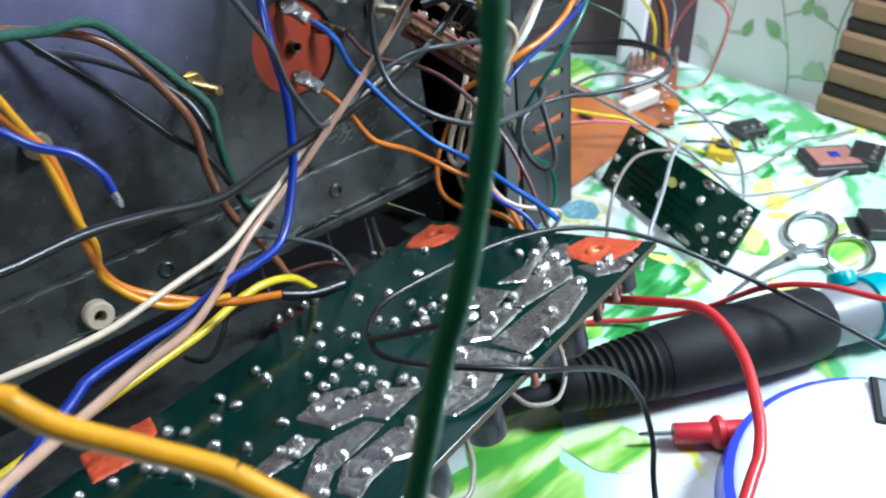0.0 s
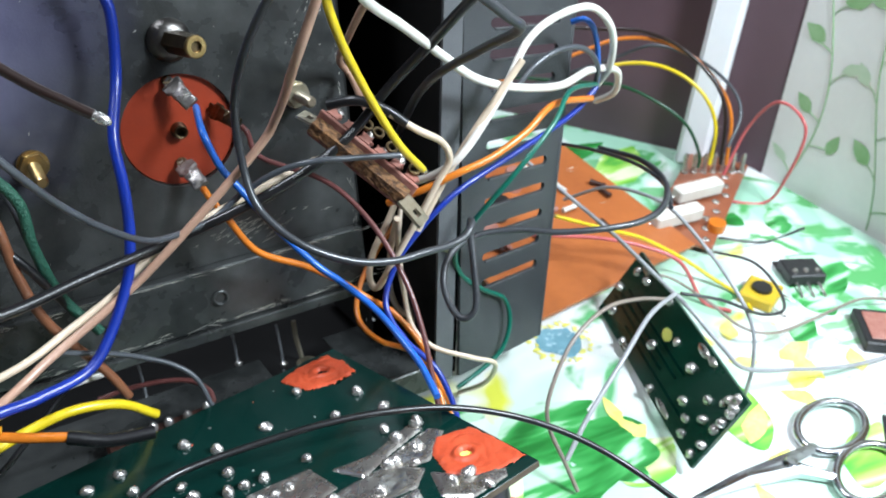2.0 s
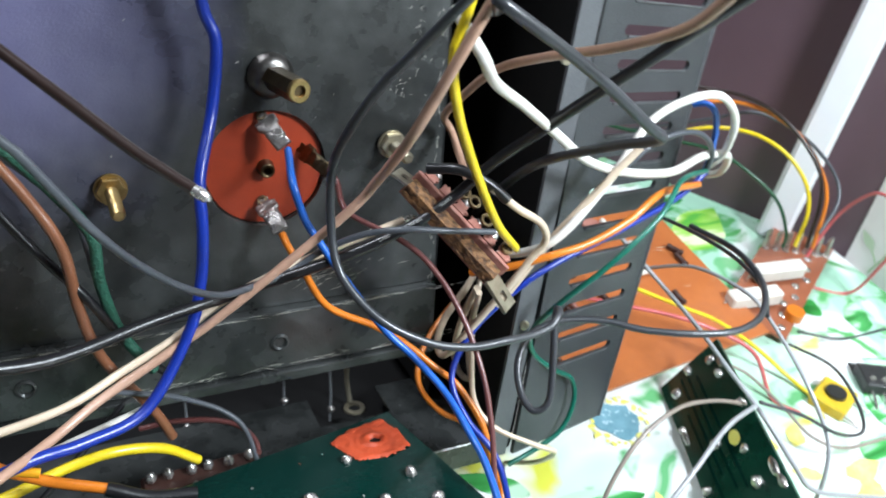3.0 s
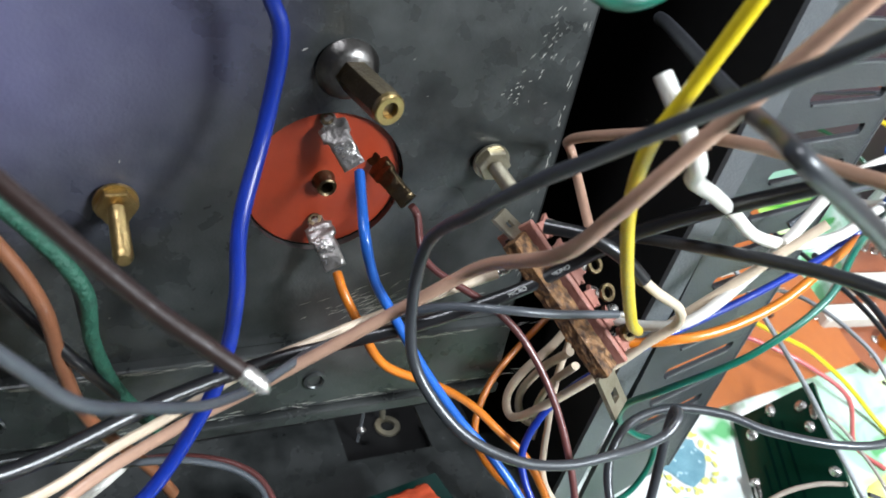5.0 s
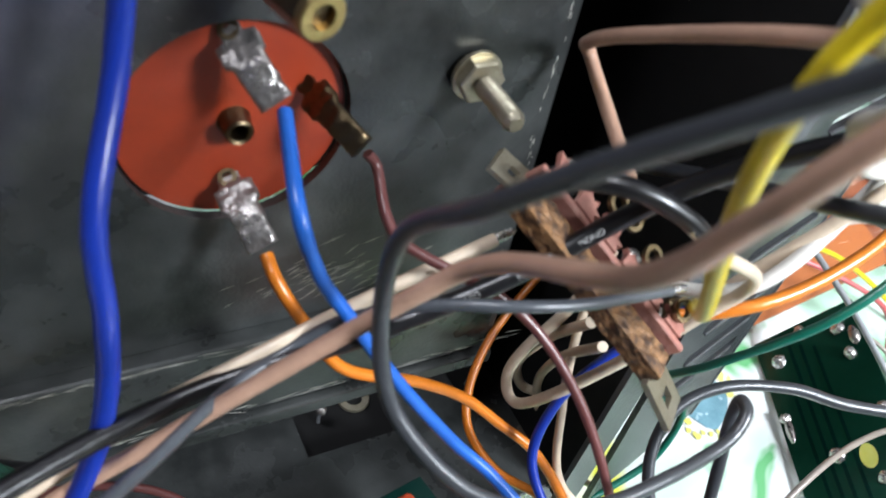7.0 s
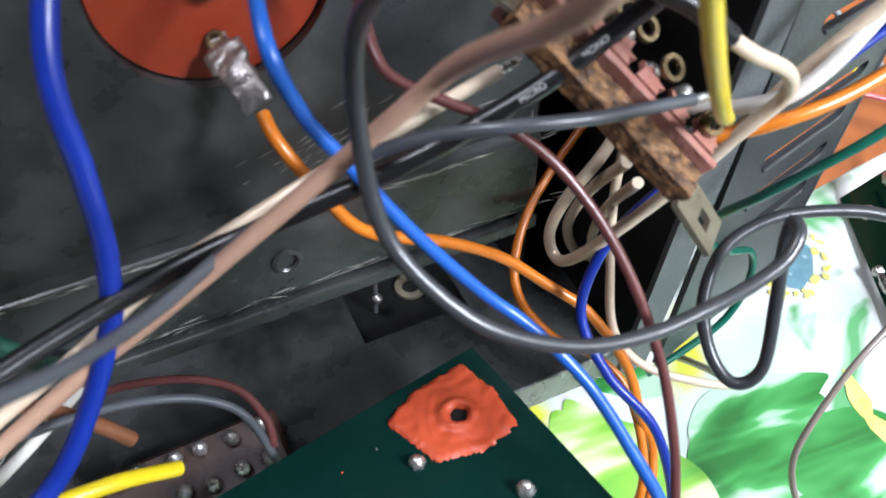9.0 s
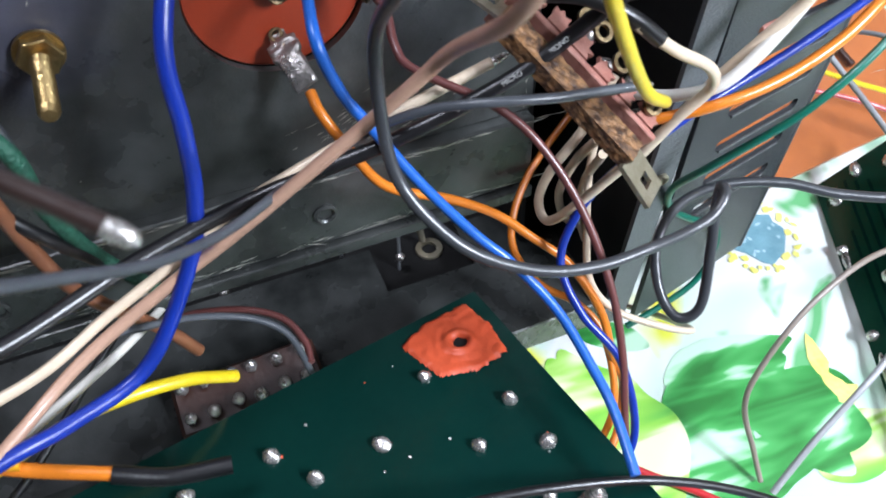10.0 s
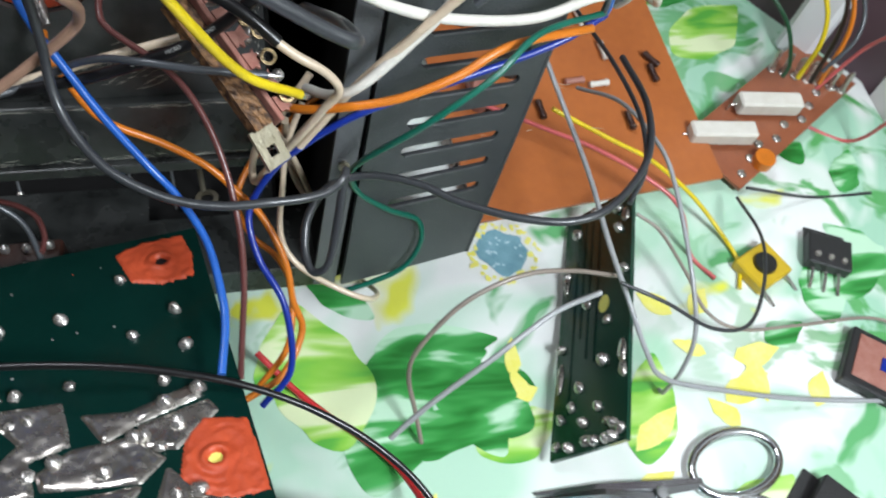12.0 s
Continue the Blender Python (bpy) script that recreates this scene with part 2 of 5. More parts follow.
DARK_STRIPE = material("dark_cloth", (0.035, 0.025, 0.022), 0.8, 0.0, (0.05, 0.035, 0.03), 60, 0.8, 0.4, 500)
BARE_STEEL = material("bare_steel", (0.62, 0.60, 0.54), 0.45, 0.25, (0.45, 0.43, 0.38), 300, 0.8)
WHITE_INK = material("white_ink", (0.42, 0.42, 0.41), 0.6)


def pvc(name, colour, rough=0.33, second=None):
    d = second or tuple(c * 0.72 for c in colour)
    return material(name, colour, rough, 0.0, d, 110, 0.9, 0.10, 900, coat=0.15)


PINK_TAN = pvc("tan_pvc", (0.50, 0.30, 0.21))
CREAM = pvc("cream_pvc", (0.72, 0.58, 0.43))
BLUE = pvc("blue_pvc", (0.006, 0.030, 0.30))
LIGHTBLUE = pvc("bright_blue_pvc", (0.015, 0.12, 0.50))
GREY = pvc("grey_pvc", (0.065, 0.072, 0.082))
DARKGREY = pvc("dark_grey_pvc", (0.040, 0.043, 0.048))
PALEGREY = pvc("pale_grey_pvc", (0.36, 0.37, 0.38))
GREYBROWN = pvc("grey_brown_pvc", (0.30, 0.25, 0.21))
BLACK = pvc("black_pvc", (0.007, 0.007, 0.008))
ORANGE = pvc("orange_pvc", (0.72, 0.20, 0.015))
AMBER = pvc("amber_pvc", (0.80, 0.36, 0.012))
TEAL = pvc("teal_pvc", (0.0, 0.13, 0.085))
GREEN = pvc("green_pvc", (0.002, 0.060, 0.020))
GREEN_BRAID = material("green_braid", (0.006, 0.055, 0.032), 0.6, 0.0, (0.012, 0.085, 0.05), 700, 0.5, 0.9, 1500)
WHITE = pvc("white_pvc", (0.80, 0.77, 0.70))
YELLOW = pvc("yellow_pvc", (0.80, 0.60, 0.012))
MAROON = pvc("maroon_pvc", (0.13, 0.042, 0.038))
COPPER = pvc("copper_brown_pvc", (0.22, 0.085, 0.04))
DARKBROWN = pvc("dark_brown_pvc", (0.022, 0.012, 0.010))
RED = pvc("red_pvc", (0.60, 0.030, 0.035))
PINKRED = pvc("pink_red_pvc", (0.66, 0.13, 0.13))


def cloth_material():
    """Oilcloth print: white ground that washes into mint and green at two scales."""
    m = material("oilcloth", (0.80, 0.82, 0.80), 0.22, 0.0, (0.78, 0.80, 0.78), 40, 0.8, 0.06, 200, coat=0.3)
    t = m.node_tree
    b = t.nodes["Principled BSDF"]
    co = t.nodes.new("ShaderNodeTexCoord")

    def layer(base, colour, scale, lo, hi, seed, distort=0.6, along=None):
        off = t.nodes.new("ShaderNodeVectorMath")
        off.operation = "ADD"
        off.inputs[1].default_value = (seed, seed * 0.7, 0)
        n = t.nodes.new("ShaderNodeTexNoise")
        n.inputs["Scale"].default_value, n.inputs["Detail"].default_value, n.inputs["Distortion"].default_value = scale, 3, distort
        r = t.nodes.new("ShaderNodeMapRange")
        r.inputs["From Min"].default_value, r.inputs["From Max"].default_value = lo, hi
        mx = t.nodes.new("ShaderNodeMix")
        mx.data_type = "RGBA"
        mx.inputs["B"].default_value = (*colour, 1)
        t.links.new(co.outputs["Object"], off.inputs[0])
        t.links.new(off.outputs[0], n.inputs["Vector"])
        t.links.new(n.outputs["Fac"], r.inputs["Value"])
        fac = r.outputs["Result"]
        if along:
            sep = t.nodes.new("ShaderNodeSeparateXYZ")
            g = t.nodes.new("ShaderNodeMapRange")
            g.inputs["From Min"].default_value, g.inputs["From Max"].default_value = along
            mul = t.nodes.new("ShaderNodeMath")
            mul.operation = "MULTIPLY"
            t.links.new(co.outputs["Object"], sep.inputs[0])
            t.links.new(sep.outputs["X"], g.inputs["Value"])
            t.links.new(fac, mul.inputs[0])
            t.links.new(g.outputs["Result"], mul.inputs[1])
            fac = mul.outputs[0]
        t.links.new(fac, mx.inputs["Factor"])
        t.links.new(base, mx.inputs["A"])
        return mx.outputs["Result"]

    first = b.inputs["Base Color"].links[0].from_socket
    c = layer(first, (0.46, 0.70, 0.54), 13, 0.47, 0.57, 3.1)
    c = layer(c, (0.36, 0.62, 0.46), 16, 0.50, 0.58, 5.3, 0.9, (0.31, 0.37))
    c = layer(c, (0.12, 0.40, 0.16), 26, 0.60, 0.66, 7.7, 1.2)
    c = layer(c, (0.10, 0.38, 0.12), 30, 0.54, 0.60, 9.1, 1.6, (0.30, 0.40))
    c = layer(c, (0.70, 0.72, 0.08), 24, 0.63, 0.68, 1.3, 0.8)
    t.links.new(c, b.inputs["Base Color"])
    return m


CLOTH = cloth_material()


def brushed_ink(name, tones, seed):
    """Printed leaf colour in broad hard-edged brush marks."""
    m = material(name, tones[0], 0.25, 0.0, coat=0.3)
    t = m.node_tree
    co = t.nodes.new("ShaderNodeTexCoord")
    mp = t.nodes.new("ShaderNodeMapping")
    mp.inputs["Location"].default_value = (seed, seed * 0.3, 0)
    mp.inputs["Rotation"].default_value = (0, 0, 0.18)
    mp.inputs["Scale"].default_value = (0.75, 3.0, 1)
    n = t.nodes.new("ShaderNodeTexNoise")
    n.inputs["Scale"].default_value, n.inputs["Detail"].default_value, n.inputs["Distortion"].default_value = 34, 2.5, 0.5
    r = t.nodes.new("ShaderNodeValToRGB")
    while len(r.color_ramp.elements) < len(tones):
        r.color_ramp.elements.new(0.5)
    for k, c in enumerate(tones):
        e = r.color_ramp.elements[k]
        e.position, e.color = 0.38 + 0.22 * k / (len(tones) - 1), (*c, 1)
    t.links.new(co.outputs["Object"], mp.inputs["Vector"])
    t.links.new(mp.outputs["Vector"], n.inputs["Vector"])
    t.links.new(n.outputs["Fac"], r.inputs["Fac"])
    t.links.new(r.outputs["Color"], t.nodes["Principled BSDF"].inputs["Base Color"])
    return m


LEAF_INK = brushed_ink("leaf_ink", [(0.015, 0.16, 0.025), (0.03, 0.26, 0.05), (0.06, 0.36, 0.09), (0.50, 0.75, 0.55)], 2.0)
LIME_INK = brushed_ink("lime_ink", [(0.10, 0.42, 0.06), (0.24, 0.56, 0.07), (0.40, 0.68, 0.16), (0.72, 0.82, 0.50)], 5.0)
YELLOW_INK = material("yellow_ink", (0.80, 0.74, 0.05), 0.3, 0.0, (0.85, 0.82, 0.30), 90, 0.9, coat=0.2)
PALE_BLUE_INK = material("pale_blue_ink", (0.45, 0.62, 0.68), 0.3, 0.0, (0.36, 0.54, 0.60), 200, 0.8)
BLUE_INK = material("blue_ink", (0.22, 0.42, 0.50), 0.3, 0.0, (0.12, 0.28, 0.34), 200, 0.8, coat=0.2)
WALL_LEAF_PALE = material("pale_wall_leaf_ink", (0.42, 0.58, 0.38), 0.7, 0.0, (0.55, 0.66, 0.50), 60, 0.9)
WALL_LEAF = material("wall_leaf_ink", (0.20, 0.40, 0.16), 0.7, 0.0, (0.36, 0.54, 0.30), 60, 0.9)

# ---- the setting ----
table = tagged(part("table_top", box(-160, 447, -60, 470, -30, 0, 2), CLOTH), "table covered with glossy leaf-patterned oilcloth", "table", kind="structure")
wall_e = tagged(part("wall_east", box(448, 508, -1500, 262, -750, 1900), WALLPAPER), "pale wallpaper with climbing green leaves", "wall", kind="structure")
# Unseen plain floor, ceiling and walls close the room; their tones set the bounce.
tagged(part("floor", box(-1800, 1200, -1800, 1500, -790, -750), FLOOR_BROWN), "plain dark brown floor", "floor", kind="structure")
tagged(part("ceiling", box(-1800, 1200, -1800, 1500, 1900, 1940), WALL_PLAIN), "plain white ceiling", "ceiling", kind="structure")
tagged(part("wall_south", box(-1800, 1200, -1860, -1800, -750, 1900), WALL_PLAIN), "plain pale wall", "wall", kind="structure")
tagged(part("wall_west", box(-1860, -1800, -1800, 1500, -750, 1900), WALL_PLAIN), "plain pale wall", "wall", kind="structure")
# Added wall that keeps world light out of the open side.
tagged(part("wall_hall", box(1200, 1260, -1800, 1500, -750, 1900), WALL_PLAIN), "unseen plain wall added to close the open side", "wall", kind="structure")
tagged(part("wall_north", box(-1800, 1200, 1500, 1560, -750, 1900), WALL_PLAIN), "plain pale wall", "wall", kind="structure")
DOOR = frame_of((446, 256, 0), (-0.57, 0.82, 0), (0.82, 0.57, 0), (0, 0, -1))
door = thing("door_1", "dark purple door leaf with a pale upright post", "door", DOOR, kind="structure")
part("leaf", box(-10, 260, 6, 40, -500, 30), PURPLE, door)
bm = box(32, 47, -10, 6, -480, 0, 2)
for v in bm.verts:
    v.co.x += 0.03 * v.co.z
part("post", bm, WHITE_PAINT, door, "pale painted upright post")


def print_shape(pts, mat, z, name, parent, m=None):
    """A flat printed shape on a surface."""
    bm = bmesh.new()
    bm.faces.new([bm.verts.new(Vector((x, y, z)) * MM) for x, y in pts])
    bmesh.ops.triangulate(bm, faces=bm.faces)
    bmesh.ops.recalc_face_normals(bm, faces=bm.faces)
    if m is not None:
        bmesh.ops.transform(bm, matrix=m, verts=bm.verts)
    if sum(f.normal.z for f in bm.faces) < 0 and m is None:
        bmesh.ops.reverse_faces(bm, faces=bm.faces)
    return part(name, bm, mat, parent)


def leaf_outline(cx, cy, length, width, turn, rnd, jag=0.1, n=9):
    pts = []
    for s in (1, -1):
        for k in range(n):
            u = k / n if s > 0 else 1 - k / n
            w = width * math.sin(math.pi * u**0.8) * (1 + rnd.uniform(-jag, jag)) / 2
            pts.append(((u - 0.5) * length, s * w))
    c, d = math.cos(turn), math.sin(turn)
    return [(cx + x * c - y * d, cy + x * d + y * c) for x, y in pts]


def rounded(pts, times=2):
    """Corner cutting of a closed outline."""
    for _ in range(times):
        out = []
        for p, q in zip(pts, pts[1:] + pts[:1]):
            out += [(p[0] * 0.75 + q[0] * 0.25, p[1] * 0.75 + q[1] * 0.25), (p[0] * 0.25 + q[0] * 0.75, p[1] * 0.25 + q[1] * 0.75)]
        pts = out
    return pts


rnd = random.Random(5)
LEAVES = [(226, 150, 52, 26, 1.15, LEAF_INK), (250, 154, 46, 24, 2.5, LEAF_INK), (243, 171, 42, 17, 0.0, LEAF_INK), (206, 166, 52, 28, 1.75, LIME_INK), (262, 140, 30, 18, 0.3, LIME_INK), (140, 112, 44, 30, 1.2, LIME_INK), (306, 142, 40, 18, 1.2, LIME_INK), (398, 182, 40, 20, 0.4, LEAF_INK), (383, 176, 30, 16, 1.4, LEAF_INK), (330, 106, 36, 16, 0.5, LIME_INK),
          (237, 163, 46, 24, 0.2, LEAF_INK), (238, 143, 48, 15, 0.05, LEAF_INK), (200, 172, 36, 26, 1.7, LIME_INK), (150, 128, 60, 30, 0.5, LIME_INK), (168, 106, 34, 22, 2.2, LIME_INK), (250, 148, 34, 14, 2.0, LEAF_INK),
          (120, 122, 40, 24, 0.4, LIME_INK), (404, 190, 30, 18, 2.2, LEAF_INK), (362, 161, 18, 10, 0.3, LEAF_INK), (385, 300, 50, 26, 0.6, LIME_INK), (372, 322, 44, 16, 0.1, LEAF_INK), (416, 224, 24, 12, 1.0, LEAF_INK),
          (262, 158, 22, 9, 2.6, LEAF_INK), (310, 228, 28, 14, 0.7, LIME_INK), (395, 240, 26, 14, 1.9, LEAF_INK), (215, 190, 26, 9, 2.5, LEAF_INK), (420, 160, 26, 12, 0.2, LEAF_INK), (225, 152, 30, 5, 0.3, LIME_INK)]
for x, y, l, w, a, mt in LEAVES:
    print_shape(rounded(leaf_outline(x, y, l, w, a, rnd, 0.14)), mt, 0.25 + 0.02 * rnd.random(), "leaf_print", table)
for x, y, l, w, a in [(266, 164, 14, 5, 1.4), (268, 152, 8, 6, 0.3), (319, 177, 14, 8, 2.4), (346, 147, 18, 7, 1.6), (330, 137, 13, 7, 2.2), (326, 160, 12, 6, 2.6), (349, 155, 18, 8, 0.1), (341, 144, 20, 10, 0.4), (306, 135, 22, 8, 0.6), (266, 155, 12, 5, 1.8), (300, 118, 16, 8, 0.4), (284, 108, 16, 6, 1.4), (262, 92, 16, 8, 0.4), (228, 118, 20, 8, 0.9), (366, 140, 14, 7, 1.0), (180, 120, 14, 9, 0.5), (291, 142, 12, 6, 1.0), (335, 176, 13, 7, 0.8)]:
    print_shape(leaf_outline(x, y, l, w, a, rnd, 0.22, 6), YELLOW_INK, 0.3 + 0.02 * rnd.random(), "yellow_print", table)
bloom = [(272 + (8.4 + rnd.uniform(-1.6, 1.6)) * math.cos(a * 0.33), 202 + (9 + rnd.uniform(-1.6, 1.6)) * math.sin(a * 0.33)) for a in range(19)]
print_shape(bloom, BLUE_INK, 0.3, "blossom", table)
for k in range(44):
    a, far = k * 2 * math.pi / 44 + rnd.uniform(-0.1, 0.1), rnd.uniform(9.2, 12.6)
    print_shape(leaf_outline(272 + far * math.cos(a), 202 + far * math.sin(a), rnd.uniform(1.4, 3), rnd.uniform(1.2, 2.4), rnd.uniform(0, 3), rnd, 0.2, 5), YELLOW_INK, 0.36 + 0.003 * k, "blossom_dot", table)
for k in range(16):
    a, far = rnd.uniform(0, 6.28), 7 * rnd.random() ** 0.5
    print_shape(leaf_outline(272 + far * math.cos(a), 202 + far * math.sin(a), rnd.uniform(1, 2.4), 1.0, rnd.uniform(0, 3), rnd, 0.2, 5), PALE_BLUE_INK, 0.34 + 0.001 * k, "blossom_dot", table)

# leaves of the wallpaper: x along the wall, y up
WALL_M = frame_of((447.7, 262, 0), (0, -1, 0), (0, 0, 1), (-1, 0, 0))
for k in range(6):
    x0 = 14 + 40 * k
    sway = lambda y: x0 + 10 * math.sin(y * 0.035 + k * 1.7)
    part("stem_print", tube([WALL_M @ (Vector((sway(y), y, 0)) * MM) for y in range(0, 260, 6)], 0.3, 4), WALL_LEAF, wall_e)
    for j in range(15):
        y = 6 + 17 * j + rnd.uniform(-4, 4)
        side = 1 if (j + k) % 2 else -1
        reach, rise = rnd.uniform(5, 10), rnd.uniform(2, 8)
        x1, y1 = sway(y) + side * reach, y + rise
        part("stem_print", tube([WALL_M @ (Vector(q) * MM) for q in ((sway(y), y, 0), (sway(y) + side * reach * 0.5, y + rise * 0.7, 0), (x1, y1, 0))], 0.22, 4), WALL_LEAF, wall_e)
        size = rnd.uniform(10, 17)
        print_shape(leaf_outline(x1 + side * size * 0.3, y1 + size * 0.3, size, size * rnd.uniform(0.4, 0.62), (0.8 if side > 0 else 2.3) + rnd.uniform(-0.35, 0.5), rnd, 0.08, 7), WALL_LEAF if j % 3 else WALL_LEAF_PALE, 0.1 + 0.004 * (15 * k + j), "leaf_print", wall_e, WALL_M)

DARK_METAL = material("dark_metal", (0.16, 0.15, 0.14), 0.35, 1.0, (0.09, 0.085, 0.08), 160, 0.9, 0.2, 900)

# ---- chassis ----
# Its frame: x along the steel panel, y up the panel, z towards the viewer; it leans back a little.
CH = frame_of((150, 226.5, 105), (1, 0, 0), (0, 0.187, 0.982), (0, -0.982, 0.187))
chassis = thing("amplifier_chassis", "dark grey steel amplifier chassis with slotted black end plate, opened up", "chassis", CH)


def holed_panel(x0, x1, y0, y1, cx, cy, r, thick):
    """A flat panel with one round hole, closed all round."""
    bm = bmesh.new()
    rect = [bm.verts.new(Vector((x, y, 0)) * MM) for x, y in ((x0, y0), (x1, y0), (x1, y1), (x0, y1))]
    ring = [bm.verts.new(Vector((cx + r * math.cos(2 * math.pi * k / 72), cy + r * math.sin(2 * math.pi * k / 72), 0)) * MM) for k in range(72)]
    es = [bm.edges.new((a, b)) for loop in (rect, ring) for a, b in zip(loop, loop[1:] + loop[:1])]
    bmesh.ops.triangle_fill(bm, edges=es, use_beauty=True)
    r2 = bmesh.ops.extrude_face_region(bm, geom=list(bm.faces))
    for v in r2["geom"]:
        if isinstance(v, bmesh.types.BMVert):
            v.co.z -= thick * MM
    bmesh.ops.recalc_face_normals(bm, faces=bm.faces)
    return bm


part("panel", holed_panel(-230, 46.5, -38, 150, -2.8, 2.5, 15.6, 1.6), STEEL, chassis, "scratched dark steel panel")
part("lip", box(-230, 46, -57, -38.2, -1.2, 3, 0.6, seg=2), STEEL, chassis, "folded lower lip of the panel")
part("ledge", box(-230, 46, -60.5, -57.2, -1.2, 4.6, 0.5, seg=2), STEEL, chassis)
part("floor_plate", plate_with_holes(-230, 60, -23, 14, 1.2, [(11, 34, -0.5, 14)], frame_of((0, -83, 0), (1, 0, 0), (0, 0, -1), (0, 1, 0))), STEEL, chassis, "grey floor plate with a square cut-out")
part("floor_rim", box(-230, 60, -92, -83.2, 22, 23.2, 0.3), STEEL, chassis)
# Added near-black sheets stand in for the shade behind and below the panel.
part("back_wall", box(-230, 150, -110, 150, -95, -93), SHADE_BLACK, chassis, "near-black sheet standing in for shade inside the chassis")
part("underside", box(-230, 59, -93, -91.5, -92, 21), SHADE_BLACK, chassis)
# near-black sheets paint the shade between the panel's end and the slotted plate
part("pocket_side", box(46.8, 47.8, -82, 150, -46, -1.3), SHADE_BLACK, chassis)
part("pocket_back", box(46.8, 78, -82, 150, -48, -46.2), SHADE_BLACK, chassis, "near-black sheet standing in for shade inside the chassis")
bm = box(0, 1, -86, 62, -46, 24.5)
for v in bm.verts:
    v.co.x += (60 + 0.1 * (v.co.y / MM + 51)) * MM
part("pocket_side", bm, SHADE_BLACK, chassis)


def side_place(a, v, w=0.0):
    """A place on the slotted plate: share across, height, depth; it widens upwards and droops outwards."""
    left, right = 0.1 * (v + 51), 48 + 0.2 * (v + 48)
    u = left + a * (right - left)
    p = Vector((67, 0, 26.5)) + Vector((0.951, 0, -0.309)) * u + Vector((0.309, 0, 0.951)) * w
    p.y = v - 0.14 * u
    return p * MM


def slotted_plate():
    """The plate with round-ended slots, closed all round, in shares across and millimetres up."""
    def ring(pts):
        vs = [bm.verts.new(Vector((x, y, 0)) * MM) for x, y in pts]
        return [bm.edges.new((p, q)) for p, q in zip(vs, vs[1:] + vs[:1])]
    bm = bmesh.new()
    es = ring([(0, -88), (1, -88), (1, -12), (1, 62), (0, 62), (0, -12)])
    for k in range(13):
        mid, r = -58.7 + 9.15 * k, 1.45
        ends = [(0.83 + 0.03 * math.sin(math.pi * j / 6), mid - r * math.cos(math.pi * j / 6)) for j in range(7)]
        es += ring(ends + [(0.25 - (x - 0.83), 2 * mid - y) for x, y in ends])
    bmesh.ops.triangle_fill(bm, edges=es, use_beauty=True)
    back = bmesh.ops.extrude_face_region(bm, geom=list(bm.faces))
    for v in back["geom"]:
        if isinstance(v, bmesh.types.BMVert):
            v.co.z -= 1.2 * MM
    bmesh.ops.recalc_face_normals(bm, faces=bm.faces)
    for v in bm.verts:
        v.co = side_place(v.co.x / MM, v.co.y / MM, v.co.z / MM)
    return bm


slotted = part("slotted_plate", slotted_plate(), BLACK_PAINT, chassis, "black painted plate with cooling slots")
for k in range(13):
    a, b = side_place(0.25, -60.3 + 9.15 * k, 0.15), side_place(0.83, -60.3 + 9.15 * k, 0.15)
    part("slot_lip", tube([a, a.lerp(b, 0.5), b], 0.34, 6), LIT_LIP, slotted)
part("rolled_edge", tube([side_place(1.0, y, -0.5) for y in range(-88, 63, 10)], 0.9, 8), BLACK_PAINT, slotted, smooth=60)
# Added near-black strip paints the shade in the gap beside the flange.
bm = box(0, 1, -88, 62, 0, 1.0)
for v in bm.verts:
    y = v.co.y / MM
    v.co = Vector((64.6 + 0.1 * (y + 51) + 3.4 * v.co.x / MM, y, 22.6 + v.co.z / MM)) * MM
part("groove", bm, SHADE_BLACK, chassis, "near-black strip painting the shade beside the front flange")
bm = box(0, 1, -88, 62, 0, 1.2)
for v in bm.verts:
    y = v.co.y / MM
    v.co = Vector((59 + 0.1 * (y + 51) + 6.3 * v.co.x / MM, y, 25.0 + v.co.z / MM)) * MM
flange = part("flange", bm, FLANGE_GREY, chassis, "plain front flange of the slotted plate")
part("flange_screw", lathe([(0, 0), (1.4, 0), (1.4, 0.7), (0.8, 1.0), (0, 1.0)], 16, None, frame_of((63, -42, 26.3), (1, 0, 0), (0, 1, 0), (0, 0, 1))), ZINC, flange, smooth=30)
part("flange_screw", lathe([(0, 0), (1.4, 0), (1.4, 0.7), (0.8, 1.0), (0, 1.0)], 16, None, frame_of((66, 34, 26.3), (1, 0, 0), (0, 1, 0), (0, 0, 1))), ZINC, flange, smooth=30)
for x in (-1.5, -66):
    part("lip_eyelet", lathe([(1.6, 0), (2.6, 0), (2.6, 0.5), (2.0, 0.8), (1.6, 0.4), (1.5, -1.5), (0, -1.5)], 20, None, frame_of((x, -48, 3.05), (1, 0, 0), (0, 1, 0), (0, 0, 1))), STEEL, chassis, smooth=40)
rnd = random.Random(11)


def scratches(cx, cy, w, h, n, z, tilt, length):
    """A cluster of short bare scratches, as one mesh of thin slivers."""
    bm = bmesh.new()
    for _ in range(n):
        x, y = cx + rnd.gauss(0, w / 2), cy + rnd.gauss(0, h / 2)
        a, l, t = tilt + rnd.gauss(0, 0.12), rnd.uniform(0.3, 1) * length, rnd.uniform(0.04, 0.13)
        d, e = Vector((math.cos(a), math.sin(a), 0)), Vector((-math.sin(a), math.cos(a), 0))
        c = Vector((x, y, z))
        bm.faces.new([bm.verts.new(q * MM) for q in (c - d * l, c - e * t, c + d * l, c + e * t)])
    bmesh.ops.recalc_face_normals(bm, faces=bm.faces)
    return bm


SCRATCHED = "bare bright scratches in the dark steel"
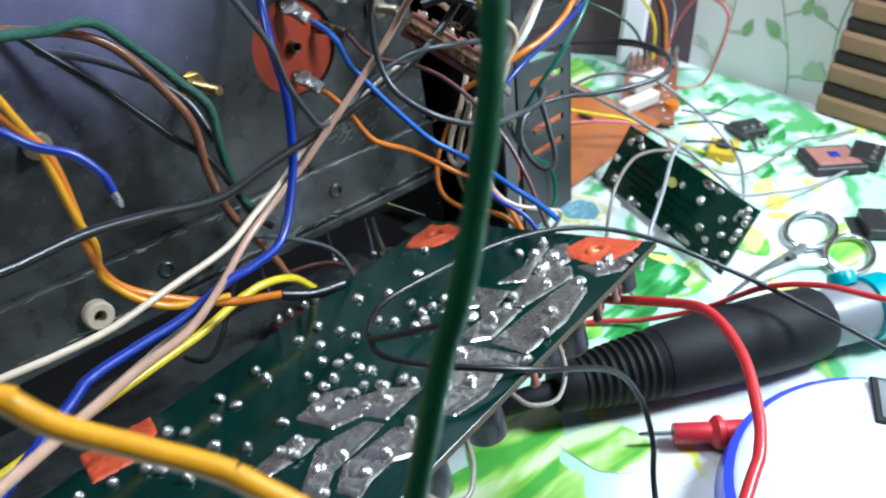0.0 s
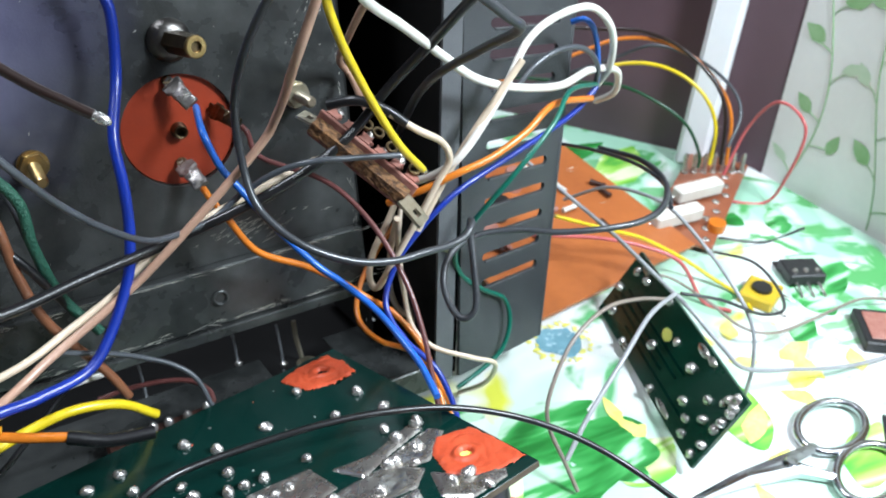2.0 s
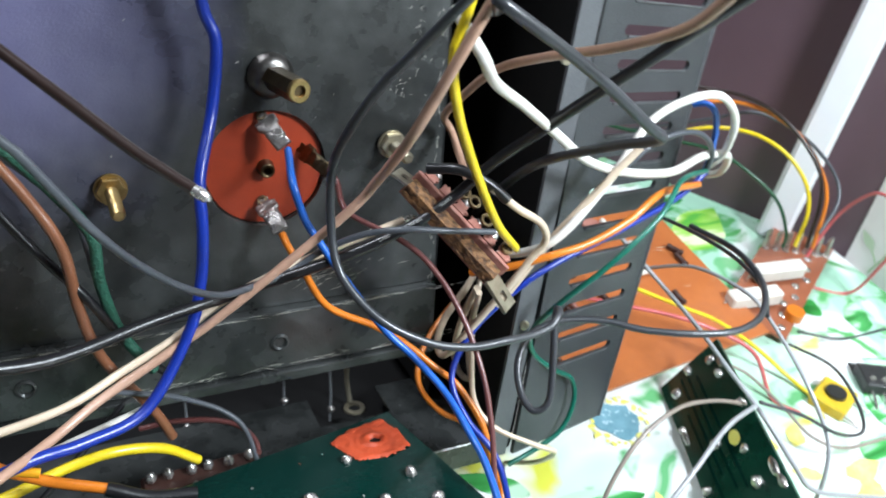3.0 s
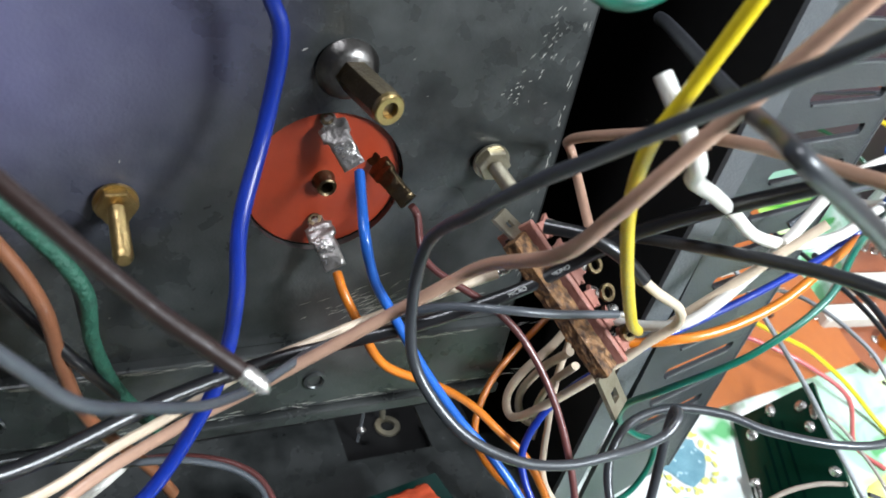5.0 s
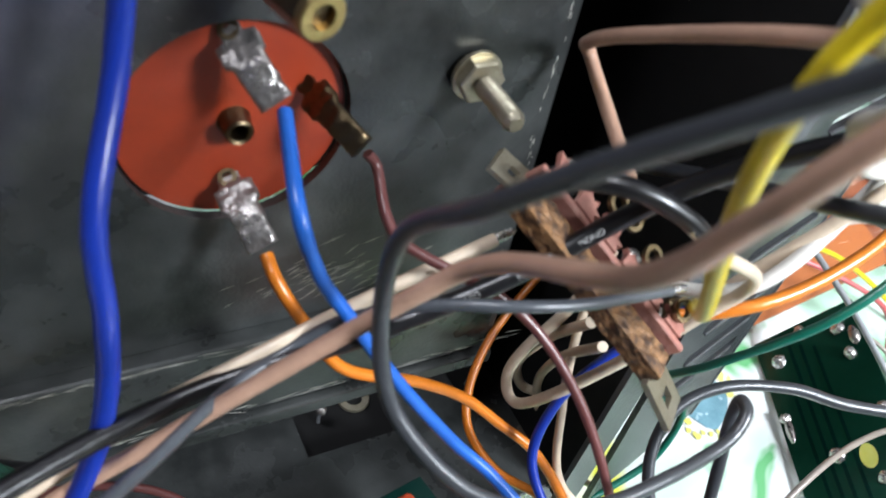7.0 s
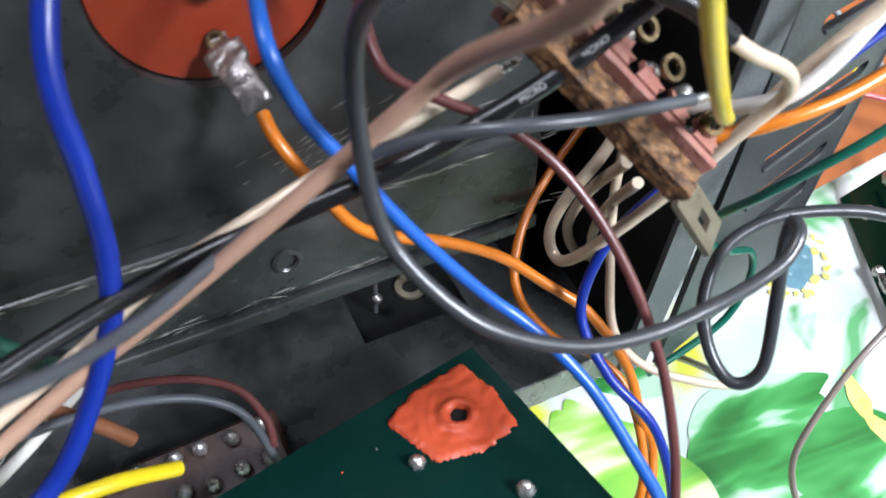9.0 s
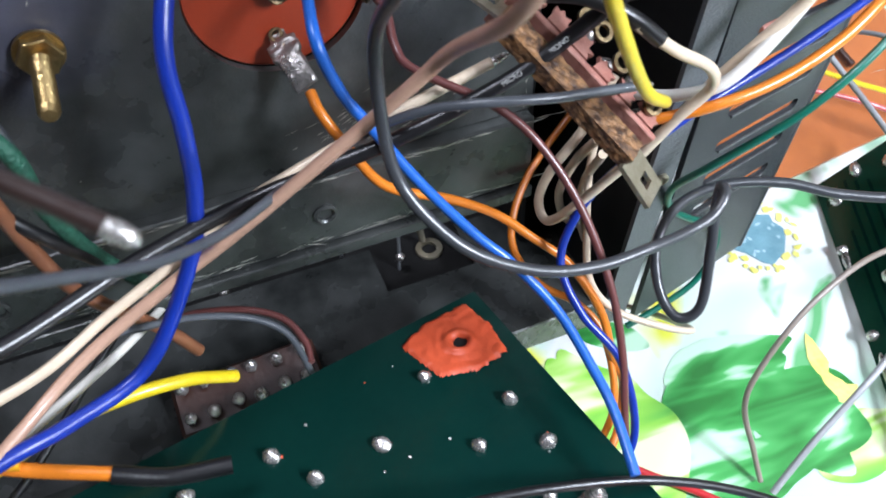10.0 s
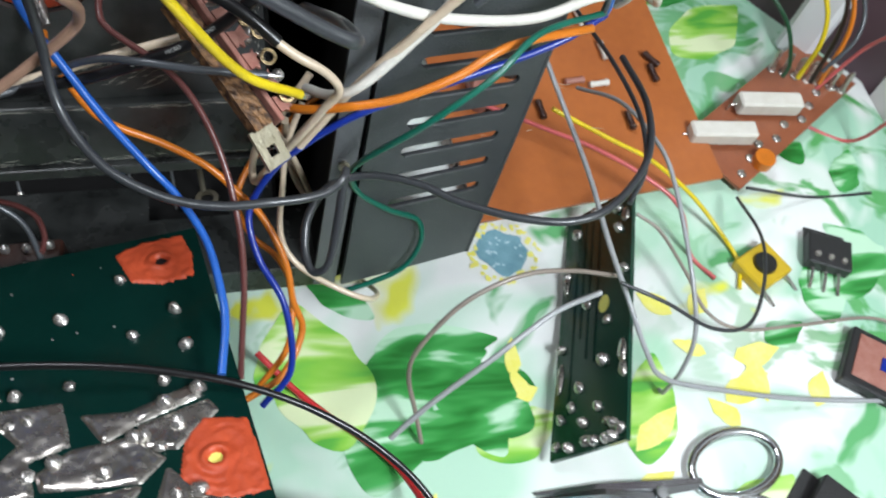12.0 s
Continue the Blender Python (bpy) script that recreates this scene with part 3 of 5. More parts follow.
for cx, cy, w, h, n, z, tilt, length in ((12, -30, 14, 5, 80, 0.06, 0.35, 2.6), (39, 34, 4, 10, 32, 0.06, 1.0, 0.9), (34, 22, 3, 5, 16, 0.06, 0.6, 0.6), (-10, -55.6, 130, 0.8, 110, 3.06, 0.0, 3.2), (-10, -39, 130, 0.5, 120, 3.06, 0.0, 3.5),
                                         (-20, 50, 120, 60, 35, 0.06, 0.6, 0.7), (45, -10, 0.8, 60, 50, 0.06, 1.5, 1.3), (-60, 20, 60, 50, 15, 0.06, 1.2, 0.6)):
    tagged(part("scratch", scratches(cx, cy, w, h, n, z, tilt, length), BARE_STEEL, chassis), SCRATCHED, kind="stuff")

# parts under the panel seen through the gap
lug = thing("ring_lug", "ring terminal lug under the panel edge", "lug", CH @ pose(27.5 * MM, -91.4 * MM, -15 * MM))
part("ring", lathe([(2.0, 0), (3.5, 0), (3.7, 0.4), (3.5, 0.9), (2.0, 0.9), (2.0, 0)], 24, None, frame_of((0, 0, 0), (1, 0, 0), (0, 0, -1), (0, 1, 0))), ZINC, lug, smooth=40)
part("tail", tube([v3((-1, 2, -2)), v3((-1.4, 9, -4)), v3((-1.0, 15, -5))], 0.9, 8), ZINC, lug)
for x, z, h in ((18, -12, 20), (5, -20, 24), (-26, -18, 20)):
    st = thing("solder_pin", "dull pin standing inside the chassis gap", "pin", CH @ pose(x * MM, -91.4 * MM, z * MM), group="pins inside the chassis")
    part("pin", tube([v3((0, 0, 0)), v3((0.4, h * 0.5, 0)), v3((0.2, h, -0.5))], 0.45, 7), GREY_PLASTIC, st)
    part("blob", lathe([(0, -1.2), (1.1, -0.5), (1.3, 0.2), (0.6, 1.1), (0, 1.3)], 10, None, Matrix.Translation(v3((0.3, h * 0.25, 0.4)))), SOLDER, st, smooth=60)

# ---- round socket on the panel ----
SK = CH @ pose(-2.8 * MM, 2.5 * MM, -3.4 * MM)
socket = thing("round_socket", "round red paxolin socket with solder tags on the steel panel", "socket", SK)
part("disc", lathe([(0, 0), (15.5, 0), (15.5, 1.4), (15.2, 1.8), (1.7, 1.8), (1.7, 0.5), (0, 0.5)], 72), RED_PAX, socket, smooth=40)
part("rivet", lathe([(2.3, 1.8), (2.0, 2.4), (1.9, 4.6), (1.6, 4.9), (1.2, 4.6), (1.1, 1.0), (0, 1.0)], 24), OLD_BRASS, socket, "tarnished centre rivet", smooth=40)


def solder_tag(base, tip, width, mat, name="tag"):
    """A bent solder tag: a flat strip with shoulders and an eye at its foot, lumped with solder towards its end."""
    b, t = Vector(base), Vector(tip)
    mid = b.lerp(t, 0.4) + Vector((0, 0, 1.6))
    pts = spline([b, mid, t], 14)
    bm = bmesh.new()
    side = (t - b).cross(Vector((0, 0, 1))).normalized()
    rows = []
    for k, p in enumerate(pts):
        s = k / (len(pts) - 1)
        tang = (pts[min(k + 1, len(pts) - 1)] - pts[max(k - 1, 0)]).normalized()
        up = side.cross(tang).normalized()
        if up.z < 0:
            up = -up
        w = width * (0.30 if s < 0.12 else 0.56 if s < 0.42 else 0.47 - 0.05 * s)
        h = 0.35 + 0.6 * min(1, max(0, s - 0.15) * 2.4) * (1 - 0.5 * max(0, s - 0.8) * 5)
        ring = []
        for j in range(20):
            a = 2 * math.pi * j / 20
            ca, sa = math.cos(a), math.sin(a)
            q = p + side * w * math.copysign(abs(ca) ** 0.4, ca) + up * h * math.copysign(abs(sa) ** 0.6, sa)
            q += up * 0.45 * noise.noise(q * 0.8) + side * 0.25 * noise.noise(q * 0.7 + Vector((9, 3, 1)))
            ring.append(bm.verts.new(q * MM))
        rows.append(ring)
    for r, q in zip(rows, rows[1:]):
        for k in range(20):
            j = (k + 1) % 20
            bm.faces.new((r[k], r[j], q[j], q[k]))
    bm.faces.new(rows[0])
    bm.faces.new(rows[-1][::-1])
    bmesh.ops.recalc_face_normals(bm, faces=bm.faces)
    ob = part(name, bm, mat, socket, "solder-lumped tag", smooth=50)
    eye = frame_of(b + Vector((0, 0, 0.3)), side, (t - b).normalized(), side.cross(t - b))
    part("eye", lathe([(0.7, -0.4), (1.3, -0.4), (1.35, 0), (1.3, 0.4), (0.7, 0.4), (0.7, -0.4)], 18, None, eye), OLD_BRASS, ob, "tarnished eye of the tag", smooth=40)
    return ob


solder_tag((-0.8, 14.2, 2.6), (2.8, 8.4, 10.6), 5.0, OLD_SOLDER)
solder_tag((-1.2, -8.6, 2.6), (1.0, -13.4, 12.4), 5.0, OLD_SOLDER)
solder_tag((9.5, 4.5, 1.9), (13.6, 1.2, 12.5), 4.2, OLD_BRASS)


def hex_prism(r, h, hole=0.0, seg=6, bevel=0.25):
    bm = bmesh.new()
    prof = [(r - bevel, 0), (r, bevel), (r, h - bevel), (r - bevel, h)]
    prof = [(hole, 0)] + prof + [(hole, h), (hole, h * 0.4), (0, h * 0.4)] if hole else [(0, 0)] + prof + [(0, h)]
    return lathe(prof, seg, bm)


def bolt(m, nut_mat, shaft_mat, shaft=9.5, label=""):
    t = thing("bolt", label, "bolt", m, group="bolts on the panel")
    part("washer", lathe([(0, 0), (3.9, 0), (3.9, 0.7), (0, 0.7)], 28), nut_mat, t, smooth=40)
    part("nut", hex_prism(3.6, 3.2), nut_mat, t)
    o = Matrix.Translation((0, 0, 0.7 * MM))
    t.children[-1].matrix_basis = o
    prof = [(0, 3.5)]
    for k in range(int((shaft - 3.6) / 0.55)):
        prof += [(1.45, 3.5 + k * 0.55), (1.65, 3.5 + k * 0.55 + 0.27)]
    prof += [(1.4, shaft), (1.1, shaft + 0.4), (0, shaft + 0.4)]
    part("thread", lathe(prof, 18), shaft_mat, t, smooth=50)
    return t


bolt(CH @ pose(31 * MM, 6.5 * MM, 0.02 * MM), ZINC, ZINC, 12.5, "zinc-plated nut and threaded bolt end on steel panel")
bolt(CH @ pose(-40.6 * MM, 2 * MM, 0.02 * MM), BRASS, BRASS, 17.0, "yellowish brass nut and bolt end on steel panel")
bolt(CH @ pose(-88 * MM, 0 * MM, 0.02 * MM), ZINC, ZINC, 6.5, "zinc-plated nut and short bolt end on steel panel")
stand = thing("hex_standoff", "brass hexagonal standoff on a dark washer", "standoff", CH @ pose(-1.2 * MM, 27 * MM, 0.02 * MM))
part("washer", lathe([(0, 0), (5.6, 0), (5.8, 0.6), (5.0, 2.2), (3.6, 3.2), (0, 3.2)], 32), DARK_METAL, stand, "domed dark washer", smooth=40)
LEANING = pose(0, 0, 2.2 * MM, 0, 13, 0)
part("pillar", hex_prism(3.1, 12.5), OLD_BRASS, stand, "dark hexagonal pillar").matrix_basis = LEANING
part("bush", lathe([(1.5, 0), (2.9, 0), (2.9, 0.9), (2.6, 1.2), (1.5, 1.2), (1.4, -3), (0, -3)], 28), BRASS, stand, "bright brass threaded end", smooth=40).matrix_basis = LEANING @ Matrix.Translation((0, 0, 12.4 * MM))
ny = thing("spacer", "cream plastic spacer ring near the panel foot", "spacer", CH @ pose(-90 * MM, -51 * MM, 3.05 * MM))
part("ring", lathe([(1.9, 0), (4.3, 0), (4.4, 3), (3.8, 3.6), (1.9, 3.6), (1.9, 0)], 28), CREAM, ny, smooth=40)

# ---- tag strip ----
SA, SP = Vector((0.51, -0.70, -0.50)), Vector((0.766, 0.635, -0.098))
SM = frame_of((182.9, 207.4, 113.2), SA, SP, SA.cross(SP))


def cork_bar(x0, x1, y0, y1, z0, z1):
    """A bar with a crusty, pitted skin."""
    bm = box(x0, x1, y0, y1, z0, z1)
    for _ in range(5):
        bmesh.ops.subdivide_edges(bm, edges=[e for e in bm.edges if e.calc_length() > 0.7 * MM], cuts=1, use_grid_fill=True)
    bm.normal_update()
    for v in bm.verts:
        q = v.co * 1000
        v.co += v.normal * (0.22 * noise.noise(q * 0.9) + 0.16 * noise.noise(q * 2.6)) * MM
    return bm


strip = thing("tag_strip", "rusty tag strip with pink phenolic side and solder tags", "tag strip", SM)
part("body", cork_bar(-1, 30, -8.8, -4.2, -3.0, 0), RUST, strip, "rust-stained plated body")
part("channel", box(-1, 30, -4.3, -3.15, -5.5, -0.9, 0.1), BLOCK_BROWN, strip, "dark brown recessed band")
side_plate = part("side_plate", box(-2, 31, -3.1, -1.9, -7.6, 1.2, 0.2), PHENOLIC, strip, "chipped pink phenolic side")
part("foot", plate_with_holes(0, 9, -3.2, 3.2, 0.9, [(4.4, 6.8, -1.2, 1.2)], frame_of((29.6, -6.6, -1.6), (0.97, 0, -0.22), (0, 1, 0), (0.22, 0, 0.97))), ZINC, strip, "plated mounting foot with a hole")
part("foot", plate_with_holes(0, 5.6, -2.4, 2.4, 0.8, [(2.0, 3.6, -0.8, 0.8)], frame_of((-0.6, -4.0, -1.6), (-0.97, 0, -0.22), (0, 1, 0), (0.22, 0, 0.97))), ZINC, strip, "plated mounting foot with a hole")
for k in range(6):
    x = 1.2 + 5.3 * k
    for z in (-5.4, -1.4):
        h = rnd.uniform(4.0, 7.0)
        up = rnd.uniform(0.5, 3.0)
        bm = tube(spline([v3((x, -1.6, z)), v3((x + 0.3, -1.6 + h * 0.55, z + up * 0.4)), v3((x + rnd.uniform(-0.8, 0.8), -1.6 + h, z + up))], 4), [1.1, 1.0, 0.8, 0.75, 0.8, 1.0, 1.25, 1.3, 0.7], 8, wobble=0.3)
        part("tag", bm, SOLDER if rnd.random() < 0.6 else OLD_BRASS, strip, smooth=50)
    reach = 1.2 + rnd.uniform(0, 1.8)
    edge = [(x - 1.9, -1.8), (x + 1.9, -1.8), (x + 1.6, -0.6), (x + 2.3, 0.1), (x + 1.3, 0.5), (x + 1.5, reach), (x + 0.4, reach - 0.7), (x - 0.4, reach + 0.3), (x - 0.9, reach - 0.6), (x - 2.1, reach - 0.2), (x - 1.5, 0.2)]
    bm = bmesh.new()
    f = bm.faces.new([bm.verts.new(Vector((px + rnd.uniform(-0.25, 0.25), py, 0.5)) * MM) for px, py in edge])
    up = bmesh.ops.extrude_face_region(bm, geom=[f])["geom"]
    for v in up:
        if isinstance(v, bmesh.types.BMVert):
            v.co.z += 0.9 * MM
    bmesh.ops.recalc_face_normals(bm, faces=bm.faces)
    part("crumb", bm, PHENOLIC, side_plate, "broken jagged phenolic tab")
for x, y, z in ((9.5, 3.2, 2.6), (13, 4.4, 2.2), (18.5, 2.4, 2.4), (27, 1.0, 2.2)):
    ringm = frame_of((x, y, z), (1, 0.3, 0), (-0.3, 1, 0.3), (0, -0.3, 1))
    part("eyelet", lathe([(1.1, 0), (1.8, 0), (1.8, 0.8), (1.1, 0.8), (1.1, 0)], 18, None, ringm), OLD_BRASS, strip, smooth=40)

# ---- terminal block under the wires ----
tb = thing("terminal_block", "dark brown terminal block with soldered pins", "terminal block", frame_of((121.5, 198, 28), (0.93, 0.02, 0.05), (0, 1, 0), (0, 0, 1)))
part("body", box(-14, 18, -9, 4, -4, 3, 0.8), BLOCK_BROWN, tb)
for i in range(6):
    for j in range(2):
        x, y = -11.5 + 5.2 * i, -5.5 + 6.5 * j
        part("pin", lathe([(0.9, 2.9), (1.3, 3.4), (1.5, 4.4), (1.0, 5.6), (0.35, 6.2), (0, 6.3)], 10, None, Matrix.Translation(v3((x + rnd.uniform(-0.5, 0.5), y + rnd.uniform(-0.5, 0.5), rnd.uniform(-0.4, 0.5))))), SOLDER, tb, smooth=60)


wire_points = {}


def wire(label, mat, radius, points, tips=""):
    """One insulated wire through control points in millimetres; tips: bare tinned metal at an end."""
    t = thing("wire", label, "wire", group="loose wires")
    wire_points[t.name] = points
    path = spline([v3(p) for p in points], 10)
    cover = part("insulation", tube(path, radius, 12 if radius > 0.8 else 9, wobble=0.05), mat, t, smooth=60)
    if tips in ("end", "start", "big"):
        a, b = (path[-1], path[-2]) if tips != "start" else (path[0], path[1])
        d = (a - b).normalized()
        k = 1.0 if tips == "big" else 0.75
        ends = [a - d * 0.001, a + d * 0.0012, a + d * 0.0026, a + d * 0.0034]
        part("bare_end", tube(ends, [radius * 0.8 * k, radius * 1.05 * k, radius * 0.95 * k, radius * 0.35 * k], 10, wobble=0.25), SOLDER, cover, "bright tinned end", smooth=60)
    return t


# ---- wires: control points in millimetres ----
wire("pinkish tan insulated wire twisted with a cream one", PINK_TAN, 1.1, [(-1.8, 100.2, 116.3), (26.9, 124.3, 102.4), (44.6, 139.2, 93.8), (63.5, 155.4, 83.3), (85.8, 179.6, 73.3), (100.1, 190.2, 74.3), (116.2, 195.2, 80.3), (130.2, 195.6, 90), (156, 193.3, 114.5), (161.5, 189.1, 125.8), (161.5, 175.3, 144.1), (164.5, 172.5, 154.5), (167.7, 171.3, 163.6), (187.5, 163.9, 219.8)])
wire("cream insulated wire twisted with a tan one", CREAM, 1.0, [(-24.1, 176.3, 82.1), (25.5, 178.9, 76.1), (38.8, 179.6, 74.5), (53.8, 181.1, 73.5), (71.8, 184.7, 74.3), (92.1, 189.3, 74.8), (105.8, 195.2, 77.1), (118.8, 198.6, 81.7), (129.1, 200, 88.7), (143.7, 201.2, 94.5), (159.6, 203.7, 97.9), (177.3, 205.8, 101.5)], "end")
wire("thick deep blue insulated wire hanging before the panel", BLUE, 1.35, [(127, 226, 205), (129.5, 225, 175), (131.6, 224.5, 153), (134, 222.3, 144.5), (131.9, 218.2, 129.7), (127, 207.9, 119.1), (126.3, 202.8, 108.1), (124.9, 199.9, 95.6), (120.9, 195.9, 84.1), (109.3, 187.1, 71.3), (95.8, 181.6, 70.9), (84.7, 177.8, 73), (69, 170.9, 74.4), (54.4, 165.6, 77.2), (39.6, 159.9, 79.9), (32.1, 154.8, 79.7), (-1, 132.3, 78.8)])
wire("thin dark grey wire sagging across the panel", GREY, 0.82, [(44.1, 165.4, 212.8), (88.6, 166.6, 158.7), (92.3, 166.7, 154.2), (96.9, 166.3, 146.7), (102, 166.7, 137.7), (109.3, 173.5, 124), (118.1, 180.2, 111.5), (127.7, 189.1, 100.4), (138, 197.1, 95.2), (146.3, 200.2, 95), (153.6, 200.3, 99.6), (162, 196.2, 106.1), (170.4, 191.5, 109.7), (180.8, 189.5, 109.1), (194.6, 189.5, 106.5)], "end")
wire("black sleeved cable with small white print", BLACK, 1.35, [(-15.7, 155.5, 118.3), (31.8, 168.3, 109.3), (35.5, 169.3, 108.6), (52, 174.4, 106.1), (69.9, 178.8, 101.1), (91, 184.3, 94.3), (114, 194.3, 91.8), (135.4, 199.5, 92), (159.5, 198.2, 98.9), (176.7, 197.6, 106.4), (186, 197.5, 113), (194, 194.5, 124), (201.5, 188, 136), (207.3, 179.7, 148.8), (230.2, 149.4, 195.3)])
wire("dark grey wire hanging before the socket, knotted into a narrow loop", DARKGREY, 1.0, [(178.5, 152.1, 204.9), (160.2, 174, 163.8), (156.2, 178.8, 154.8), (153.2, 184.8, 143.2), (152.6, 192.8, 129), (152.7, 192.7, 115.7), (153.1, 187.6, 105.7), (156.1, 181.7, 100.2), (162, 175.6, 95.5), (172, 171.6, 90.7), (182.5, 170.3, 88.1), (192.5, 170.7, 87.4), (200, 171.6, 86.6), (206, 172.8, 87), (209.4, 175, 88.6), (210.2, 177.2, 88), (209.6, 175.6, 84), (208, 170.6, 77), (205.5, 164.8, 68.4), (202.1, 165.3, 65.1), (200.8, 170.5, 66.5), (202.4, 177.4, 71), (208, 182.2, 75.4), (217.1, 182.4, 78.2), (228.2, 178.3, 79.1), (237.2, 172.4, 78.9), (250.6, 166.1, 79.7), (263.6, 163.8, 80.2), (275.5, 168.1, 80.3), (290.4, 183.8, 76.4), (298.3, 204, 72.2), (301.6, 228.6, 64.2)])
wire("orange wire soldered to the lower socket tag", ORANGE, 0.95, [(148.2, 214.6, 95.6), (148.6, 210.5, 94.7), (151.4, 206.5, 89.8), (157.6, 203, 79.1), (170.4, 201, 71.1), (179.7, 198.8, 64.1), (186.4, 194.2, 58.6), (192.5, 188, 54.4), (197.1, 178.9, 46.6), (198.3, 172.1, 38.2), (200.2, 166.7, 30.5), (194, 157, 25), (183, 152, 22)])
wire("bright blue wire soldered to the upper socket tag", LIGHTBLUE, 0.95, [(150.6, 220.3, 116.8), (147.8, 206.1, 116.4), (150, 202.3, 108.2), (153.4, 199.1, 102.4), (160, 192.8, 92), (167.8, 186.6, 81.7), (173.3, 181.2, 76.9), (178.6, 172.1, 72), (180.9, 160.8, 68.3), (181.2, 152.7, 67.1), (179.6, 141.5, 66.2)])
wire("orange wire curling under the tag strip", ORANGE, 0.85, [(210.9, 221.7, 62), (196.3, 213.5, 54.2), (188.8, 206.1, 49), (186.3, 198.9, 45.6), (189.1, 190.4, 43.3), (195.2, 183.4, 42.4), (198.2, 175.3, 38.7), (196, 163, 30), (187, 155, 22)])
wire("blue wire of a loose harness by the slotted plate", BLUE, 0.9, [(277.6, 208.5, 102), (265.7, 205.1, 96.2), (240.1, 198.8, 91.7), (216.1, 194.9, 85.8), (201.1, 194.2, 74.1), (193.5, 191.8, 66.1), (188.8, 186.3, 59.3), (190.3, 177.1, 53.1), (195.6, 166.6, 46.5), (196, 155, 33), (188, 149, 25)])
wire("orange wire of a loose harness by the slotted plate", ORANGE, 1.05, [(273.8, 206.1, 99.8), (248.6, 193.7, 108.1), (235.5, 188.7, 104.4), (223.1, 186.9, 100.3), (212, 187.5, 97.5), (203, 192, 92), (196, 199, 86)])
wire("teal green wire winding round the slotted plate", TEAL, 0.8, [(276.2, 207.1, 103.8), (254.8, 194.4, 110.9), (242.5, 185.4, 107), (228, 182.2, 96), (216.7, 186, 80.1), (214.4, 190.2, 68.1), (217.7, 191.2, 57.8), (226.4, 190.9, 49.2), (235.1, 191.5, 42.1), (236.5, 189, 33.8), (231.9, 185.9, 25.8), (222.5, 184.5, 21.1), (213.4, 183.6, 18.5)])
wire("thick white wire knotted above the slotted plate", WHITE, 1.25, [(171.2, 183.5, 167.3), (173.6, 174.1, 161.9), (180.3, 178.4, 153.5), (191.5, 183.2, 144.8), (206.5, 189.5, 132.6), (219, 191.9, 122.8), (233.8, 193.9, 116.4), (254.5, 199.2, 110.7), (272.1, 206.3, 109.8), (291.1, 214.8, 102.6), (302.4, 226, 88.2), (308.2, 241.5, 76.9)])
wire("white wire bent over the harness knot", WHITE, 1.15, [(204, 200, 90), (208.5, 192.5, 96), (214.8, 188.7, 103.3), (229.4, 193, 116.9), (240.2, 198, 127.8), (251.6, 199.9, 132.6), (264.8, 201.1, 132.6), (275.7, 203.1, 123.2), (281.6, 208, 109.1), (283, 214.3, 99.4)])
wire("cream wire curling from the tag strip", CREAM, 1.0, [(193, 192, 118), (199.7, 189.2, 113), (206.5, 187.6, 108.5), (209.5, 188.2, 102), (206.5, 189.2, 95), (202.1, 190.1, 86), (194.6, 193, 69.5), (191.6, 196.1, 59.8), (190.8, 199, 58), (191.2, 202, 61), (193.4, 203, 68), (199, 204, 77), (206, 208, 86)])
wire("black sleeve over the end of a cream wire", BLACK, 1.35, [(197, 190.4, 115), (192, 193, 119), (186, 197, 121), (180, 202, 119)])
wire("thick teal green wire looping above the panel", TEAL, 1.4, [(131.3, 204.5, 272.8), (148, 192, 206), (152, 189, 190), (157, 188, 179), (164.6, 189.2, 174), (172, 190, 176), (178, 190, 186), (182, 190, 204), (197.2, 190, 272.3)])
wire("cream wire bent into a loop under the tag strip", CREAM, 1.0, [(199, 199, 80), (200, 205, 64), (202, 209, 46), (206, 207, 36), (212, 202, 40), (220, 197, 48), (224, 194, 56)])
wire("thin cream wire curving down under the tag strip", CREAM, 0.9, [(196, 193, 84), (201, 201, 63), (206, 205, 42), (210, 200, 28), (215, 192, 16)])
wire("amber wire twisted with an orange one", AMBER, 1.1, [(35.8, 190.3, 168.7), (49.3, 191, 131.1), (52.8, 191.2, 121.4), (55.4, 188.7, 101.9), (58.1, 190.1, 92.6), (58.1, 189.3, 81.5), (68.8, 184.2, 70.2), (85.9, 179.7, 66.4)])
wire("cream wire rising to the harness knot", CREAM, 1.0, [(201.8, 191.5, 79.2), (204.8, 191.5, 84.4), (213.2, 191.4, 98.8), (221, 190.6, 110.5), (228.3, 190.5, 119.9), (233.2, 190.4, 126.2)])
wire("yellow wire soldered to the tag strip", YELLOW, 1.05, [(179, 176.8, 219.4), (171.6, 178.3, 170), (170.1, 178.6, 160), (173.1, 179.3, 147.8), (180, 180, 132.5), (189.7, 181.9, 115.3), (201.3, 188.7, 101)], "end")
wire("thin maroon wire from the socket side tag", MAROON, 0.75, [(161, 217, 110.6), (162.4, 215.9, 108.4), (161.6, 209.6, 106.6), (163.5, 205.3, 105), (174.3, 197.1, 101.1), (180.1, 189.9, 96.5), (184.2, 180.1, 89.2), (186.2, 169.1, 79.7), (186, 160, 70.3), (184.8, 153.2, 62.5), (183.4, 145.4, 53.5)])
wire("thin cream wire bent over the table", CREAM, 0.8, [(204, 206, 78), (199.5, 199, 70), (197.7, 192.6, 60.8), (196.5, 184.8, 51), (200.6, 178.2, 45.6), (210.8, 172.2, 41.6), (218.7, 171.2, 36.5), (224.6, 183.7, 15.7), (222.8, 196.5, 1.1)])
